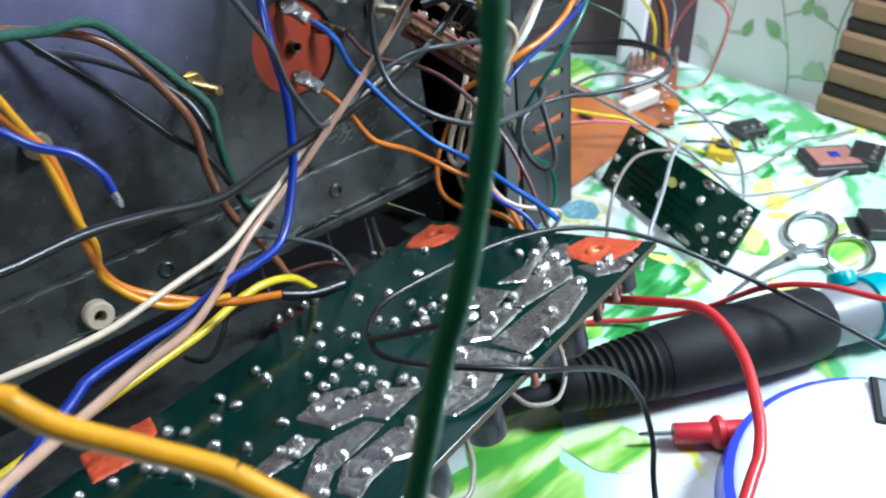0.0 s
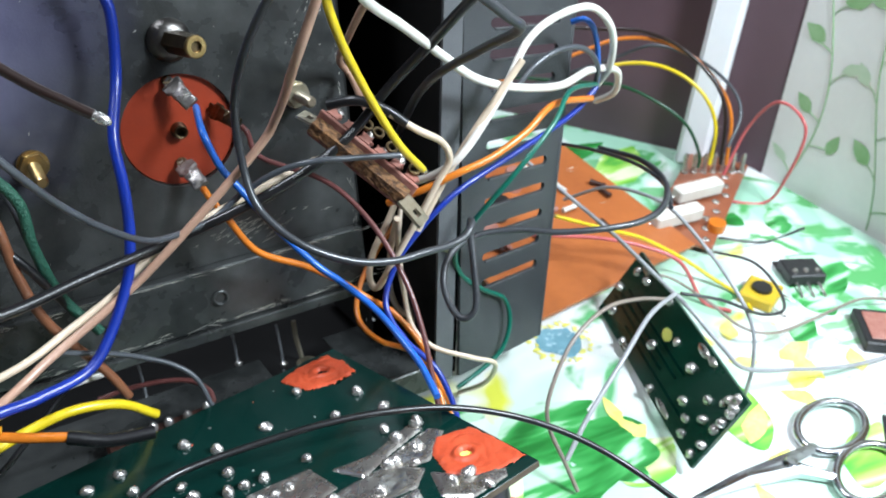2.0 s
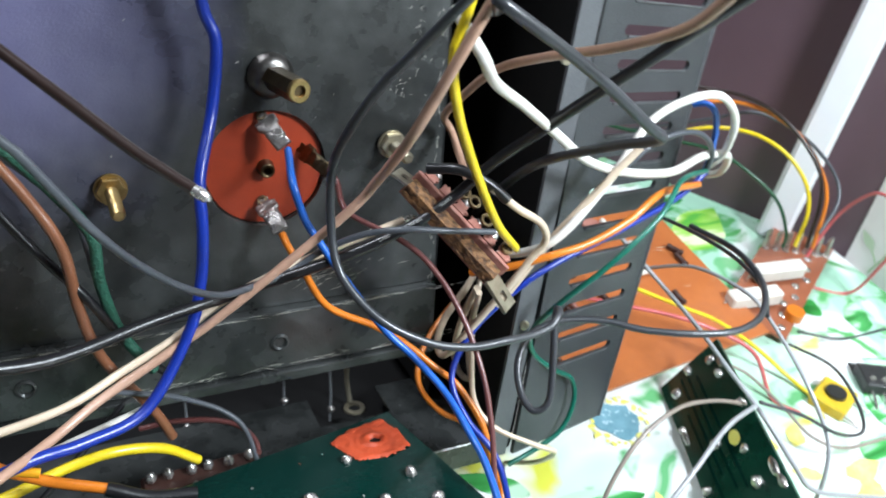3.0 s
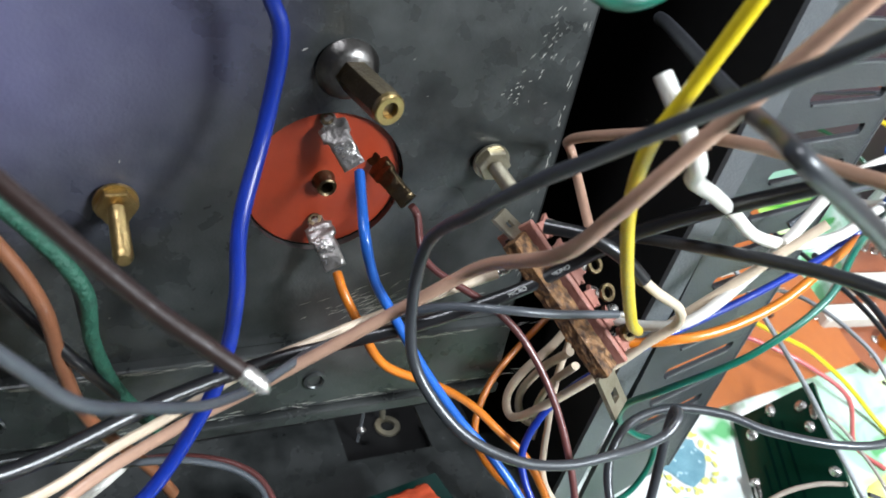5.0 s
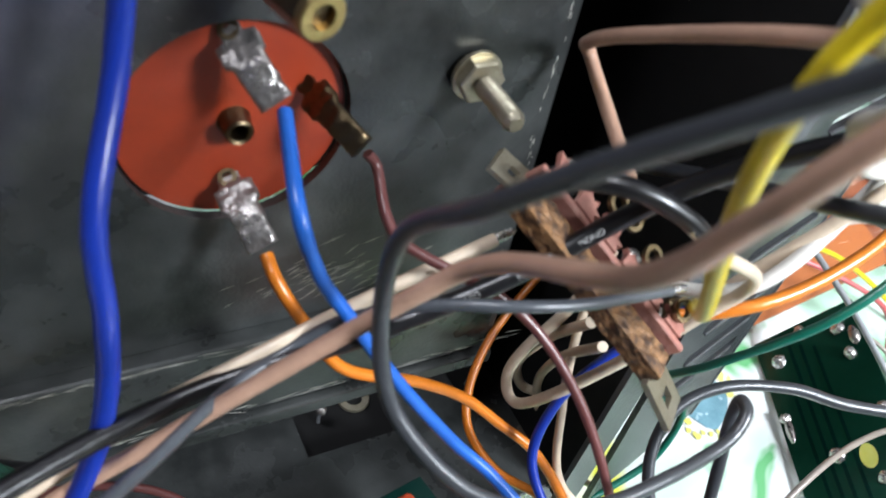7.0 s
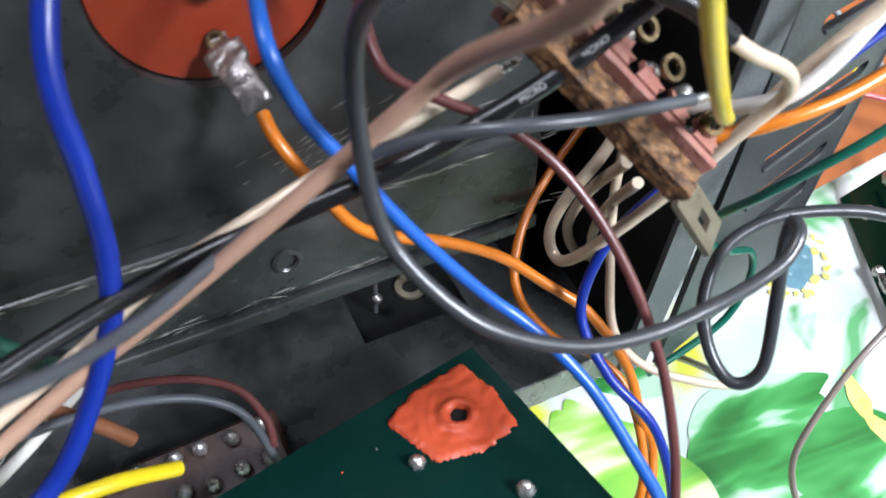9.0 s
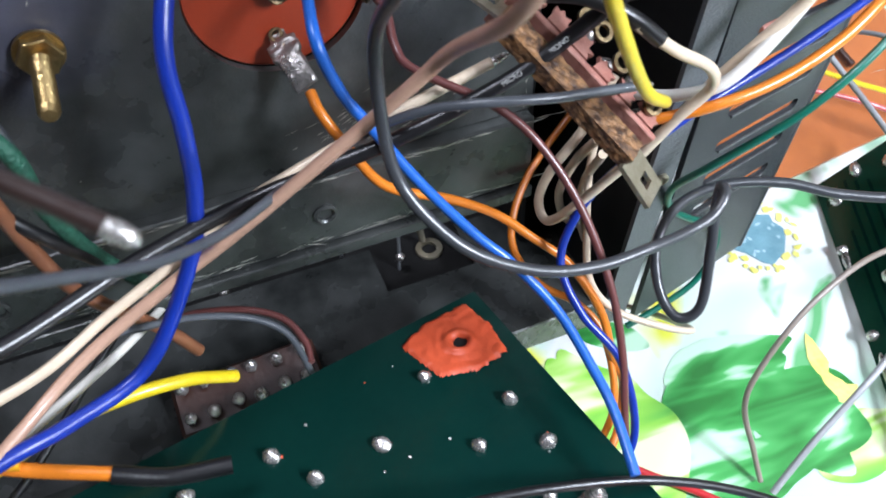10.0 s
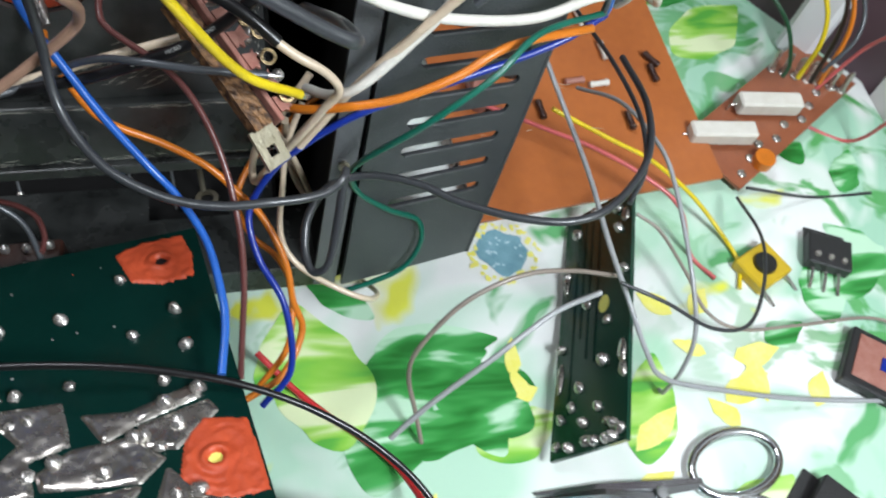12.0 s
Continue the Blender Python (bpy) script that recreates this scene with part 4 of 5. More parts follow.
wire("yellow wire ending at the terminal block", YELLOW, 1.3, [(5.4, 165.6, 59.5), (63.4, 180.7, 56.2), (77.6, 184.4, 55.4), (90.7, 188.5, 55.9), (102, 190, 56.2), (113, 191.6, 51.8), (121.6, 193.6, 42.2)])
wire("orange wire running along the panel foot", ORANGE, 1.25, [(27.5, 194.3, 165.7), (47.4, 191.8, 131.1), (53.9, 191, 119.8), (56, 190.6, 103.8), (56.3, 190.5, 92), (59.6, 189.4, 80.3), (68.8, 186.2, 72.2), (84.4, 179.8, 65.2), (100.4, 173.5, 62.8)])
wire("black sleeve over a wire joint", BLACK, 1.6, [(98.5, 174.1, 63.1), (107.1, 171.3, 60.3), (117.2, 170, 59.2)])
wire("dark green braided lead", GREEN_BRAID, 1.35, [(0, 184, 158.2), (55.4, 202.3, 144), (66.3, 205.9, 141.2), (78.8, 210.3, 138.7), (87.7, 211.5, 129.9), (97, 209.5, 118.2), (103.1, 205.3, 109.1), (103.6, 204.1, 97), (106.9, 205.3, 80), (113.5, 203.1, 67.9)])
wire("copper brown wire behind the green lead", COPPER, 1.3, [(2.1, 221.5, 157.7), (59.3, 215.3, 140.7), (75.1, 213.6, 136), (84.4, 211.5, 129.4), (92.5, 208.1, 116.8), (97, 204.9, 106.3), (98.6, 204.2, 89.8), (102.1, 202, 75.7), (112.1, 200.6, 57), (116.4, 199.7, 46.2)])
wire("dark grey wire along the panel", DARKGREY, 1.1, [(10, 259, 143.1), (63.1, 234.9, 129), (78.5, 227.9, 124.9), (91.2, 220.7, 118.2), (100.6, 213.1, 109.1), (103.2, 206, 98.3)])
wire("black wire along the panel", BLACK, 1.1, [(56.4, 234.7, 145.2), (74.4, 222.3, 124.6), (82.1, 217, 115.8), (92, 209.6, 103), (100.7, 203.7, 92.8), (109.8, 205.7, 72.5), (117.1, 206.6, 62.4)])
wire("dark brown wire with a bright tinned end", DARKBROWN, 1.05, [(41.1, 228.6, 195.8), (88, 186, 166), (99, 176, 159), (109, 168, 152), (114, 164.5, 149), (117.5, 162, 147)], "big")
wire("black wire arching over the circuit board", BLACK, 0.85, [(96.6, 103.1, 96.1), (100.3, 134.8, 70.1), (106.9, 143.8, 66.7), (116.8, 149.4, 64.9), (132.7, 150.1, 64.2), (151.4, 147.8, 64.8), (167.4, 144.8, 64), (183.4, 140.7, 61.3), (198.9, 134.4, 56.3), (213.1, 125.7, 49.4), (224.5, 113.5, 42.1), (234.5, 90.6, 35.2), (240.4, 63.4, 29.3), (252.8, 6, 16.9)])
wire("black wire running off the board edge", BLACK, 0.85, [(101.2, 137.2, 69), (98.3, 131.4, 69.3), (98.5, 124, 71.1), (105.2, 111.1, 72.9), (122.2, 99.2, 68.8), (147.6, 95.1, 54.7), (157.5, 91.4, 41.1), (156.5, 84.3, 29.3), (150.4, 77.2, 16.7), (127.1, 50.1, 1.5)])
wire("thick red wire soldered to the board edge", RED, 1.4, [(173.8, 117.2, 51.5), (170.5, 96.5, 64), (166.1, 80.9, 72.7), (157.3, 66.2, 74.1), (145.2, 54.3, 72.5), (135.4, 47.6, 70.7), (124.2, 43.8, 68.7), (68.2, 24.8, 58.7)])
wire("red wire lying over the black handle", RED, 1.0, [(188, 172, 8), (198, 161, 3), (207, 152, 1.6), (216, 143.5, 2.5), (224.5, 132, 5), (229.5, 112.3, 19.2), (233.4, 95.9, 34.9), (234.7, 79.1, 44.5), (233.4, 59, 50.9), (229.7, 1.9, 69.1)])
wire("light brown wire rising from the tag strip", PINK_TAN, 1.0, [(191.5, 202.4, 114.9), (196.3, 222.4, 116), (192, 220.1, 122.5), (190.1, 209.3, 133.6), (187.8, 191.6, 149.6), (190.4, 178.5, 158.4), (192.5, 160, 168.8), (193, 145, 178.6), (192.4, 137.6, 186.2), (191.6, 133.5, 191.8), (185.9, 104.2, 231.9)])
wire("thick dark grey wire bent back at the harness", DARKGREY, 1.15, [(200, 221, 150), (196, 213, 153.7), (176.4, 176.7, 169.5), (168, 161, 177), (165.1, 154.6, 179.6), (183.6, 153.8, 167.9), (199.8, 153.6, 155.7), (205.1, 155.2, 151.2), (204.8, 168.4, 142), (201.6, 186.4, 127.7), (206.5, 208.7, 105.7), (219, 246.4, 64.8), (221.2, 253, 57.6)])
wire("blue wire with a stripped end", BLUE, 0.9, [(0.9, 162.1, 168.5), (33.5, 150.9, 148.3), (36.4, 149.9, 146.5), (40.5, 148, 142.9), (46, 146.3, 139.7), (49.3, 144.5, 135), (50.1, 143.4, 131.5)], "end")
wire("dark green wire hanging close before the board", GREEN, 1.25, [(74.7, 60.1, 247.8), (55.9, 51.7, 191.4), (55, 51.3, 188.7), (52.5, 49.2, 182.2), (49.7, 47.6, 175.4), (45.6, 45.8, 165.8), (41.9, 45.1, 158.1), (36.5, 43.4, 145.2), (35, 42.4, 140.7), (16.4, 30, 85)])
wire("thick amber yellow wire close before the board", AMBER, 1.4, [(-26.1, 106, 177.8), (8.7, 79.1, 154.1), (10.9, 77.4, 152.6), (14.2, 73.7, 148.9), (20.1, 68.6, 145), (26.1, 62.7, 141.4), (30.2, 56.6, 137.7), (60.1, 12.1, 110.7)])
wire("black wire looping under the wire bundle", BLACK, 0.8, [(65.4, 168.9, 63.7), (72.8, 174.3, 54.5), (81.5, 183.1, 49.8), (91.2, 194.8, 48.6), (99.7, 204.7, 48.8), (111.5, 217.9, 48.3), (120.8, 224.9, 44.5)])
wire("white wire among the lower wire bundle", WHITE, 0.9, [(41.4, 208.6, 26.8), (63.4, 188.4, 53.4), (70.6, 181.8, 62.1), (79.2, 178.3, 70.4), (90, 186, 66), (104, 200, 56), (112, 212, 46)])
wire("grey wire soldered to the terminal block", GREY, 0.75, [(101, 194.7, 72.1), (114.1, 198.2, 63.7), (122.6, 199.3, 57.7), (129.6, 198.2, 52.9), (134.3, 195.2, 47.8), (136.6, 189.3, 38.9)], "end")
wire("reddish brown wire behind the terminal block", MAROON, 0.8, [(109.6, 214.9, 34.9), (118.5, 213.1, 36.9), (127.8, 209.3, 38.7), (134.4, 203.7, 40.3), (137.1, 196.5, 41.5), (136.8, 191, 42.4)])
wire("pale grey wire crossing the oilcloth", PALEGREY, 0.8, [(282, 249.2, 54.7), (284.4, 229.6, 51.3), (288, 200.5, 46.3), (289.4, 180.4, 41.9), (292.3, 162.9, 36.3), (297.1, 149.7, 27.2), (303.8, 143.7, 19.6), (323.8, 139.8, 13.4), (357.6, 135.6, 4.5), (405.6, 129.6, 1.5)])
wire("grey brown wire curling from the small board", GREYBROWN, 0.7, [(291.7, 171.3, 34.7), (276.6, 171.4, 40.4), (260.2, 169.8, 43.7), (243.8, 165.3, 39.9), (231.9, 159, 29.2), (228.6, 154.3, 20.6), (230.6, 146.3, 9.8), (232.1, 140.4, 1.9)])
wire("grey wire hanging over the small board", PALEGREY, 0.75, [(278.1, 158.7, 50.7), (263.8, 154.5, 50.3), (246.8, 146.4, 45), (230.1, 139.5, 36.5), (219.1, 134.1, 29.1)])
wire("dark grey wire curled on the oilcloth", DARKGREY, 0.6, [(288.3, 164.7, 43.2), (302.1, 158.3, 39.5), (317.1, 152.5, 31.9), (331.8, 154, 27.5), (344.5, 167.9, 24.3), (354.2, 187.5, 19.8), (360.1, 210.9, 8.2)])
wire("yellow wire lying beside the small board", YELLOW, 0.8, [(289.6, 235.3, 33.6), (311.6, 226.8, 25.3), (325.9, 221.3, 19.9), (341.2, 212.1, 10.8), (351.5, 200.9, 3.1), (355.1, 189, 1.1), (351.6, 178.5, 1.1)])
wire("pinkish red wire lying beside the small board", PINKRED, 0.8, [(265.3, 247.7, 26), (286.8, 234.9, 25.4), (304.1, 224.6, 24.9), (318.7, 214, 22.7), (331, 203.3, 17.2), (338.2, 193.5, 1.4), (344.1, 183.4, 1.1)])
wire("pale grey wire arching over the oilcloth", PALEGREY, 0.7, [(300.6, 243.6, 33.7), (305.7, 225, 47.8), (309.1, 205, 53.1), (310.3, 191.5, 52.1), (311.2, 168, 42.7), (312.1, 152.6, 31.2), (311.1, 146.4, 18.8), (310, 144.7, 4.7), (310.5, 146.8, 1)])
wire("dark wire coming round the slotted plate", DARKGREY, 0.7, [(298.8, 258.5, 54), (298.3, 249.1, 57.4), (297, 225.3, 65.9), (294.7, 200.1, 72.6), (289, 181.1, 75.7), (280.8, 170, 76)])
wire("thin grey brown wire on the oilcloth", GREYBROWN, 0.6, [(430, 149, 1.5), (408, 154, 4), (391, 160, 6), (363.5, 160.5, 6), (342, 161.2, 7), (331.4, 168.2, 9), (327, 181, 13), (321, 195, 17), (313.7, 201.1, 19.3)])
wire("dark lead of a small black transistor", DARKGREY, 0.6, [(359.1, 209.3, 16.7), (396.1, 212.8, 0.9), (421.4, 212.5, 0.9)])
wire("thin red wire looped at the paxolin board", PINKRED, 0.75, [(416, 260, 6), (425, 260.5, 28), (425, 251, 46), (425, 242.4, 50.7), (425, 232, 47.6), (425, 228, 39.6), (425, 230.6, 20.6), (423, 237, 1.2), (405, 248, 1.2)])
wire("yellow wire arching to the paxolin board", YELLOW, 0.9, [(328.9, 338, 30.9), (355.6, 313.8, 48.3), (370.3, 300.5, 57.9), (382.1, 287.3, 60.9), (391.5, 274.2, 57.3), (398, 263.6, 47.8), (400, 257.7, 35.6), (398.2, 255.2, 19.3)])
wire("orange wire arching to the paxolin board", ORANGE, 0.9, [(331.3, 339, 41.4), (360.2, 317.6, 58.9), (374.1, 307.3, 67.3), (386.9, 294.9, 69.6), (398.7, 280.1, 64.7), (406.5, 266.6, 53.2), (409.3, 258.3, 40.4), (406.8, 252.6, 18.4)])
wire("grey wire arching to the paxolin board", GREY, 0.8, [(357, 341.5, 34.9), (378.8, 313.9, 54), (391.1, 298.3, 64.8), (401, 278.5, 63.5), (406.1, 260.1, 56), (404.6, 249.7, 46.8), (395.2, 244.7, 34.3)])
wire("green wire arching to the paxolin board", GREEN, 0.8, [(322, 335.6, 48.4), (349.8, 306.9, 50.8), (366, 290.2, 52.2), (378.1, 275.4, 46.9), (387.8, 264.8, 38), (393.4, 258.7, 24.8), (394, 257.9, 17.4)])
wire("brown wire arching to the paxolin board", DARKBROWN, 0.9, [(343.3, 344.9, 67.3), (369.1, 314.5, 71.1), (382.5, 298.7, 73.1), (393.2, 282.8, 68.8), (401.6, 266.4, 57.1), (404.1, 257.7, 43.3), (401.8, 251.9, 20.1)])

wire("bright blue wire bent down at the harness knot", LIGHTBLUE, 0.9, [(265.1, 210, 125.3), (267.2, 207, 126.8), (270.2, 206, 124.5), (273.7, 207, 118.5), (276, 208, 112.1), (277.8, 209, 104.6), (277.8, 210, 99.3)])
wire("grey wire arching into the harness knot", GREY, 0.85, [(241, 202, 112.4), (247.2, 203, 116.9), (254.7, 204, 119.5), (263.5, 205, 119.3), (269.9, 205, 116.3), (274.7, 206, 110.3), (275.8, 207, 103.9)])

# ---- main circuit board ----
PCB = frame_of((166, 184, 46), (1, 0, 0.03), (0, 1, -0.29), (-0.03, 0.29, 1)) @ pose(0, 0, 0, 0, 0, 9.5)
pcb = thing("circuit_board", "green circuit board lying solder side up beside the chassis", "circuit board", PCB)
part("board", box(-150, 10.3, -78, 9, -1.6, 0, 0.12), MASK_GREEN, pcb, "glossy dark green solder mask")
part("edge", box(-149.8, 10.1, -78.25, -78.02, -1.5, -0.1), BOARD_EDGE, pcb)
TH = math.radians(-9.5)


def on_board(p):
    """Board axes from plan axes."""
    return p[0] * math.cos(TH) - p[1] * math.sin(TH), p[0] * math.sin(TH) + p[1] * math.cos(TH)


def solder_blob(r, h, seed):
    rr = random.Random(seed)
    bm = lathe([(0, 0), (r * 1.1, 0), (r * 1.12, h * 0.2), (r * 1.05, h * 0.45), (r * 0.85, h * 0.72), (r * 0.55, h * 0.92), (r * 0.28, h * 1.06), (0, h * 1.12)], 14)
    lean = Vector((rr.uniform(-0.5, 0.5), rr.uniform(-0.5, 0.5), 0))
    for v in bm.verts:
        v.co += lean * v.co.z * 0.5 + Vector((noise.noise(v.co * 900 + Vector((seed, 0, 0))), noise.noise(v.co * 900 + Vector((0, seed, 0))), 0)) * 0.0003
    return bm


blob_meshes = []
for k in range(7):
    ob = part("solder_joint", solder_blob(1.28 + 0.1 * (k % 3), 1.5 + 0.2 * (k % 4), k * 3.7), SOLDER, pcb, smooth=60)
    ob.location = (Vector((-140 + 7 * k, -2 - (k * 37 % 11), 0.0)) * MM)
    blob_meshes.append(ob.data)


def joint(x, y, parent, scale=1.0):
    ob = new("solder_joint", rnd.choice(blob_meshes))
    ob.parent = parent
    ob.matrix_basis = Matrix.LocRotScale(Vector((x, y, 0)) * MM, Euler((0, 0, rnd.uniform(0, 6.28))), (scale * rnd.uniform(0.85, 1.2), scale * rnd.uniform(0.85, 1.2), scale * rnd.uniform(0.8, 1.2)))
    return ob


JOINTS_LEFT = [(-120.3, -34.8), (-117.8, -45), (-111.9, -20.4), (-107.7, -38.2), (-103.2, -47.5), (-95.1, -27.1), (-92.3, -46.6), (-83.7, -24.4), (-83.1, -17), (-81.7, -44.8), (-79.6, -53.5), (-77.2, -43.2), (-76.6, -34.7), (-76.5, -60.9), (-74.7, -53.6), (-73.5, -42.9), (-71.2, -52.7), (-69.6, -31.7)]
JOINTS_MIDDLE = [(-68.5, -37.5), (-66.9, -14.5), (-66.6, -45.4), (-66, -49.3), (-65, -23.8), (-64.8, -37.3), (-64.3, -65), (-64, -60.2), (-58.8, -13.2), (-57.5, -22.9), (-56.8, -30.1), (-47.5, -28.9), (-46.1, -35), (-45.4, -43.9), (-44.1, -47.3), (-42.1, -11.7)]
JOINTS_RIGHT = [(-41.3, -42.5), (-38.9, -39.2), (-36.6, -30.9), (-36, -19.6), (-35.1, -38.9), (-34.1, -47.8), (-30.3, -47.4), (-30.2, -39.3), (-26.6, -46.4), (-22.5, -17.9), (-19.2, -38.3), (-9.5, -6.5), (-6.1, -25.5), (1.2, -40.2), (3.5, -18.7), (5.8, -30.2)]
for p in JOINTS_LEFT + JOINTS_MIDDLE + JOINTS_RIGHT:
    joint(*on_board(p), pcb)


def raised_field(pts, cell, height):
    """A raised skin over an outline on the board; height(x, y, inside) gives millimetres from the distance inside the edge."""
    P = np.array(pts)
    Q = np.roll(P, -1, axis=0)
    (x0, y0), (x1, y1) = P.min(axis=0) - 1.5, P.max(axis=0) + 1.5
    xs, ys = np.arange(x0, x1, cell), np.arange(y0, y1, cell)
    X, Y = np.meshgrid(xs, ys, indexing="ij")
    G = np.stack([X, Y], -1)[:, :, None, :]
    E = Q - P
    T = np.clip(((G - P) * E).sum(-1) / np.maximum((E * E).sum(-1), 1e-9), 0, 1)
    D = np.sqrt((((G - P) - T[..., None] * E) ** 2).sum(-1)).min(-1)
    gx, gy = X[:, :, None], Y[:, :, None]
    span = np.where(np.abs(E[:, 1]) < 1e-9, 1e-9, E[:, 1])
    cross = ((P[:, 1] > gy) != (Q[:, 1] > gy)) & (gx < E[:, 0] * (gy - P[:, 1]) / span + P[:, 0])
    S = np.where(cross.sum(-1) % 2 == 1, D, -D)
    bm = bmesh.new()
    grid = {}

    def vert(i, j):
        if (i, j) not in grid:
            x, y, d = float(xs[i]), float(ys[j]), float(S[i, j])
            grid[i, j] = bm.verts.new(Vector((x, y, height(x, y, d))) * MM)
        return grid[i, j]

    for i in range(len(xs) - 1):
        for j in range(len(ys) - 1):
            if S[i : i + 2, j : j + 2].max() > -cell:
                bm.faces.new((vert(i, j), vert(i + 1, j), vert(i + 1, j + 1), vert(i, j + 1)))
    return bm


def solder_patch(pts, seed):
    """A tinned trace: a rounded outline wetted with smooth domed solder."""
    def height(x, y, d):
        d += 0.6
        if d <= 0:
            return max(-0.6, d * 0.9) + 0.05
        e = min(1, d / 1.5)
        q = Vector((x, y, seed))
        return 0.05 + (1 - (1 - e) ** 2) * (0.55 + 0.35 * noise.noise(q * 0.16) + 0.2 * noise.noise(q * 0.5)) + 0.05 * noise.noise(q * 1.6) * e
    return raised_field(pts, 0.45, height)


TRACES_FAR = [
    [(-23.1, -44), (-14.1, -46.2), (1.4, -42.8), (0.7, -46.2), (-12.5, -49), (-19.9, -51.6)],
    [(-12.3, -50.4), (2.1, -48.3), (3.4, -51.3), (-6.2, -58), (-12.1, -56)],
    [(-33.2, -55.6), (-26.2, -52), (-14, -52.8), (-9.2, -59.9), (-14.5, -63.8), (-24.4, -61.4), (-32.6, -59.2)],
    [(-42.1, -36.8), (-27.5, -39), (-26.9, -50), (-35.4, -51.4), (-34.7, -59.6), (-49.3, -60), (-52.4, -55.4), (-50.3, -51.2), (-41.8, -52), (-35.8, -47)],
    [(-51, -61.6), (-37.4, -62.6), (-14.9, -65.2), (-21.2, -72.2), (-36.4, -74.8), (-52.2, -73.5)],
    [(-8.6, -63), (-3.4, -71.2), (3.4, -73.4), (1.4, -76.2), (-7.8, -76.2), (-12, -70.9)],
]
TRACES_NEAR = [
    [(-61.5, -57.1), (-54.8, -55.9), (-54, -75.4), (-58.8, -76.2)],
    [(-72.9, -60.8), (-63.2, -57), (-62.8, -72.4), (-71.6, -73.6), (-80, -71.4), (-80.2, -67)],
    [(-95.7, -32.9), (-86.1, -31.9), (-81.3, -36.7), (-86.9, -39.5), (-77.7, -47.8), (-74.2, -56), (-87, -56), (-88.2, -48.7), (-95.2, -45.3)],
    [(-115.7, -56), (-102.3, -47.5), (-90.4, -51.7), (-89.8, -56.6), (-107.3, -57), (-114.2, -61)],
    [(-113.8, -38.3), (-101.9, -38.2), (-100.3, -45), (-104.6, -45.6), (-113.8, -43.4)],
    [(-111, -63.1), (-104.3, -58.4), (-89.7, -60.4), (-85.4, -67.9), (-93.8, -73), (-98.4, -67.8), (-105.9, -67.4), (-111, -69.1)],
]
for k, pts in enumerate(TRACES_FAR + TRACES_NEAR):
    part("tinned_trace", solder_patch(pts, k * 5.1), TINNED, pcb, smooth=45)
    for j in range(3):
        a, b = rnd.choice(pts), rnd.choice(pts)
        q = ((a[0] + b[0]) / 2, (a[1] + b[1]) / 2)
        joint(*q, pcb, 1.1).location.z = 0.4 * MM


def glue_pad(pts, seed, hole):
    """A crust of paint smeared round a hole with a ragged edge and brushed ridges."""
    h = Vector(hole)

    def height(x, y, d):
        q = Vector((x, y, seed))
        d += 0.7 + 0.55 * noise.noise(q * 0.45) + 0.4 * noise.noise(q * 1.3)
        if d <= 0:
            return max(-0.6, d) + 0.05
        away = (Vector((x, y)) - h).length
        turn = math.atan2(y - h.y, x - h.x)
        if away < 1.5:
            return -0.4
        ridge = 0.06 * math.sin(away * 2.3 + turn + 6 * noise.noise(q * 0.2)) + 0.2 * noise.noise(q * 0.5) + 0.03 * noise.noise(q * 2.5)
        return 0.05 + min(1, d / 0.8) * (0.55 + ridge) + 0.65 * math.exp(-((away - 2.5) ** 2) / 0.7)
    return raised_field(pts, 0.35, height)


PADS = [([(-10, 4), (-4, 6.4), (6, 6.6), (7.2, -1), (6.3, -8.4), (-0.3, -9.2), (-7.5, -6.4)], (0, -1.6)),
        ([(0.5, -53.2), (8.8, -56), (9.4, -66), (9.2, -74), (-0.4, -73.2), (-6.2, -66), (-3.6, -57)], (1, -63.5)),
        ([(-112.2, 9.8), (-117.4, 10.9), (-130.3, 13.8), (-134.8, -0.5), (-124.4, -3.8), (-115.2, 2.0)], (-122.8, 5.3))]
for k, (pts, hole) in enumerate(PADS):
    pad = part("glue_pad", glue_pad(pts, k * 9.0, hole), GLUE, pcb, "crusty orange paint over a mounting hole", smooth=50)
    hx, hy = hole
    # Flat disc for the hole: painted shade, yellow in the second pad.
    part("mounting_hole", lathe([(0, 0.08), (1.75, 0.08)], 18, None, Matrix.Translation(v3((hx, hy, 0)))), SHADE_BLACK if k != 1 else YELLOW_INK, pad)
# crumbs of solder and paint left on the mask
for k in range(15):
    x, y, r = rnd.uniform(-62, 6), rnd.uniform(-34, 4), rnd.uniform(0.2, 0.42)
    part("crumb", lathe([(0, 0.02), (r, 0.02), (r * 0.8, r * 0.7), (0, r)], 7, None, Matrix.Translation(v3((x, y, 0)))), (GLUE, SOLDER, SOLDER)[k % 3], pcb)
# components hanging under the raised edge
for k in range(16):
    x, y = -52 + 3.6 * k, -73.5 + (k % 3) * 1.5
    if k % 4 == 3:
        cm = Matrix.Translation(v3((x, y + 4, -2)))
        part("capacitor", lathe([(0, 0), (4.2, 0), (4.4, -0.5), (4.4, -9.5), (4.0, -10), (0, -10)], 22, None, cm), BLACK_PLASTIC, pcb, "small black can under the board", smooth=40)
    else:
        part("resistor", lathe([(0, -4.2), (1.0, -4.0), (1.35, -3.2), (1.0, -2.2), (1.0, 2.2), (1.35, 3.2), (1.0, 4.0), (0, 4.2)], 12, None, Matrix.Translation(v3((x, y, -6.2)))), BLOCK_BROWN if k % 2 else PHENOLIC, pcb, smooth=40)
        part("lead", tube([v3((x, y, -1.7)), v3((x, y - 0.2, -2.4))], 0.35, 6), SOLDER, pcb)
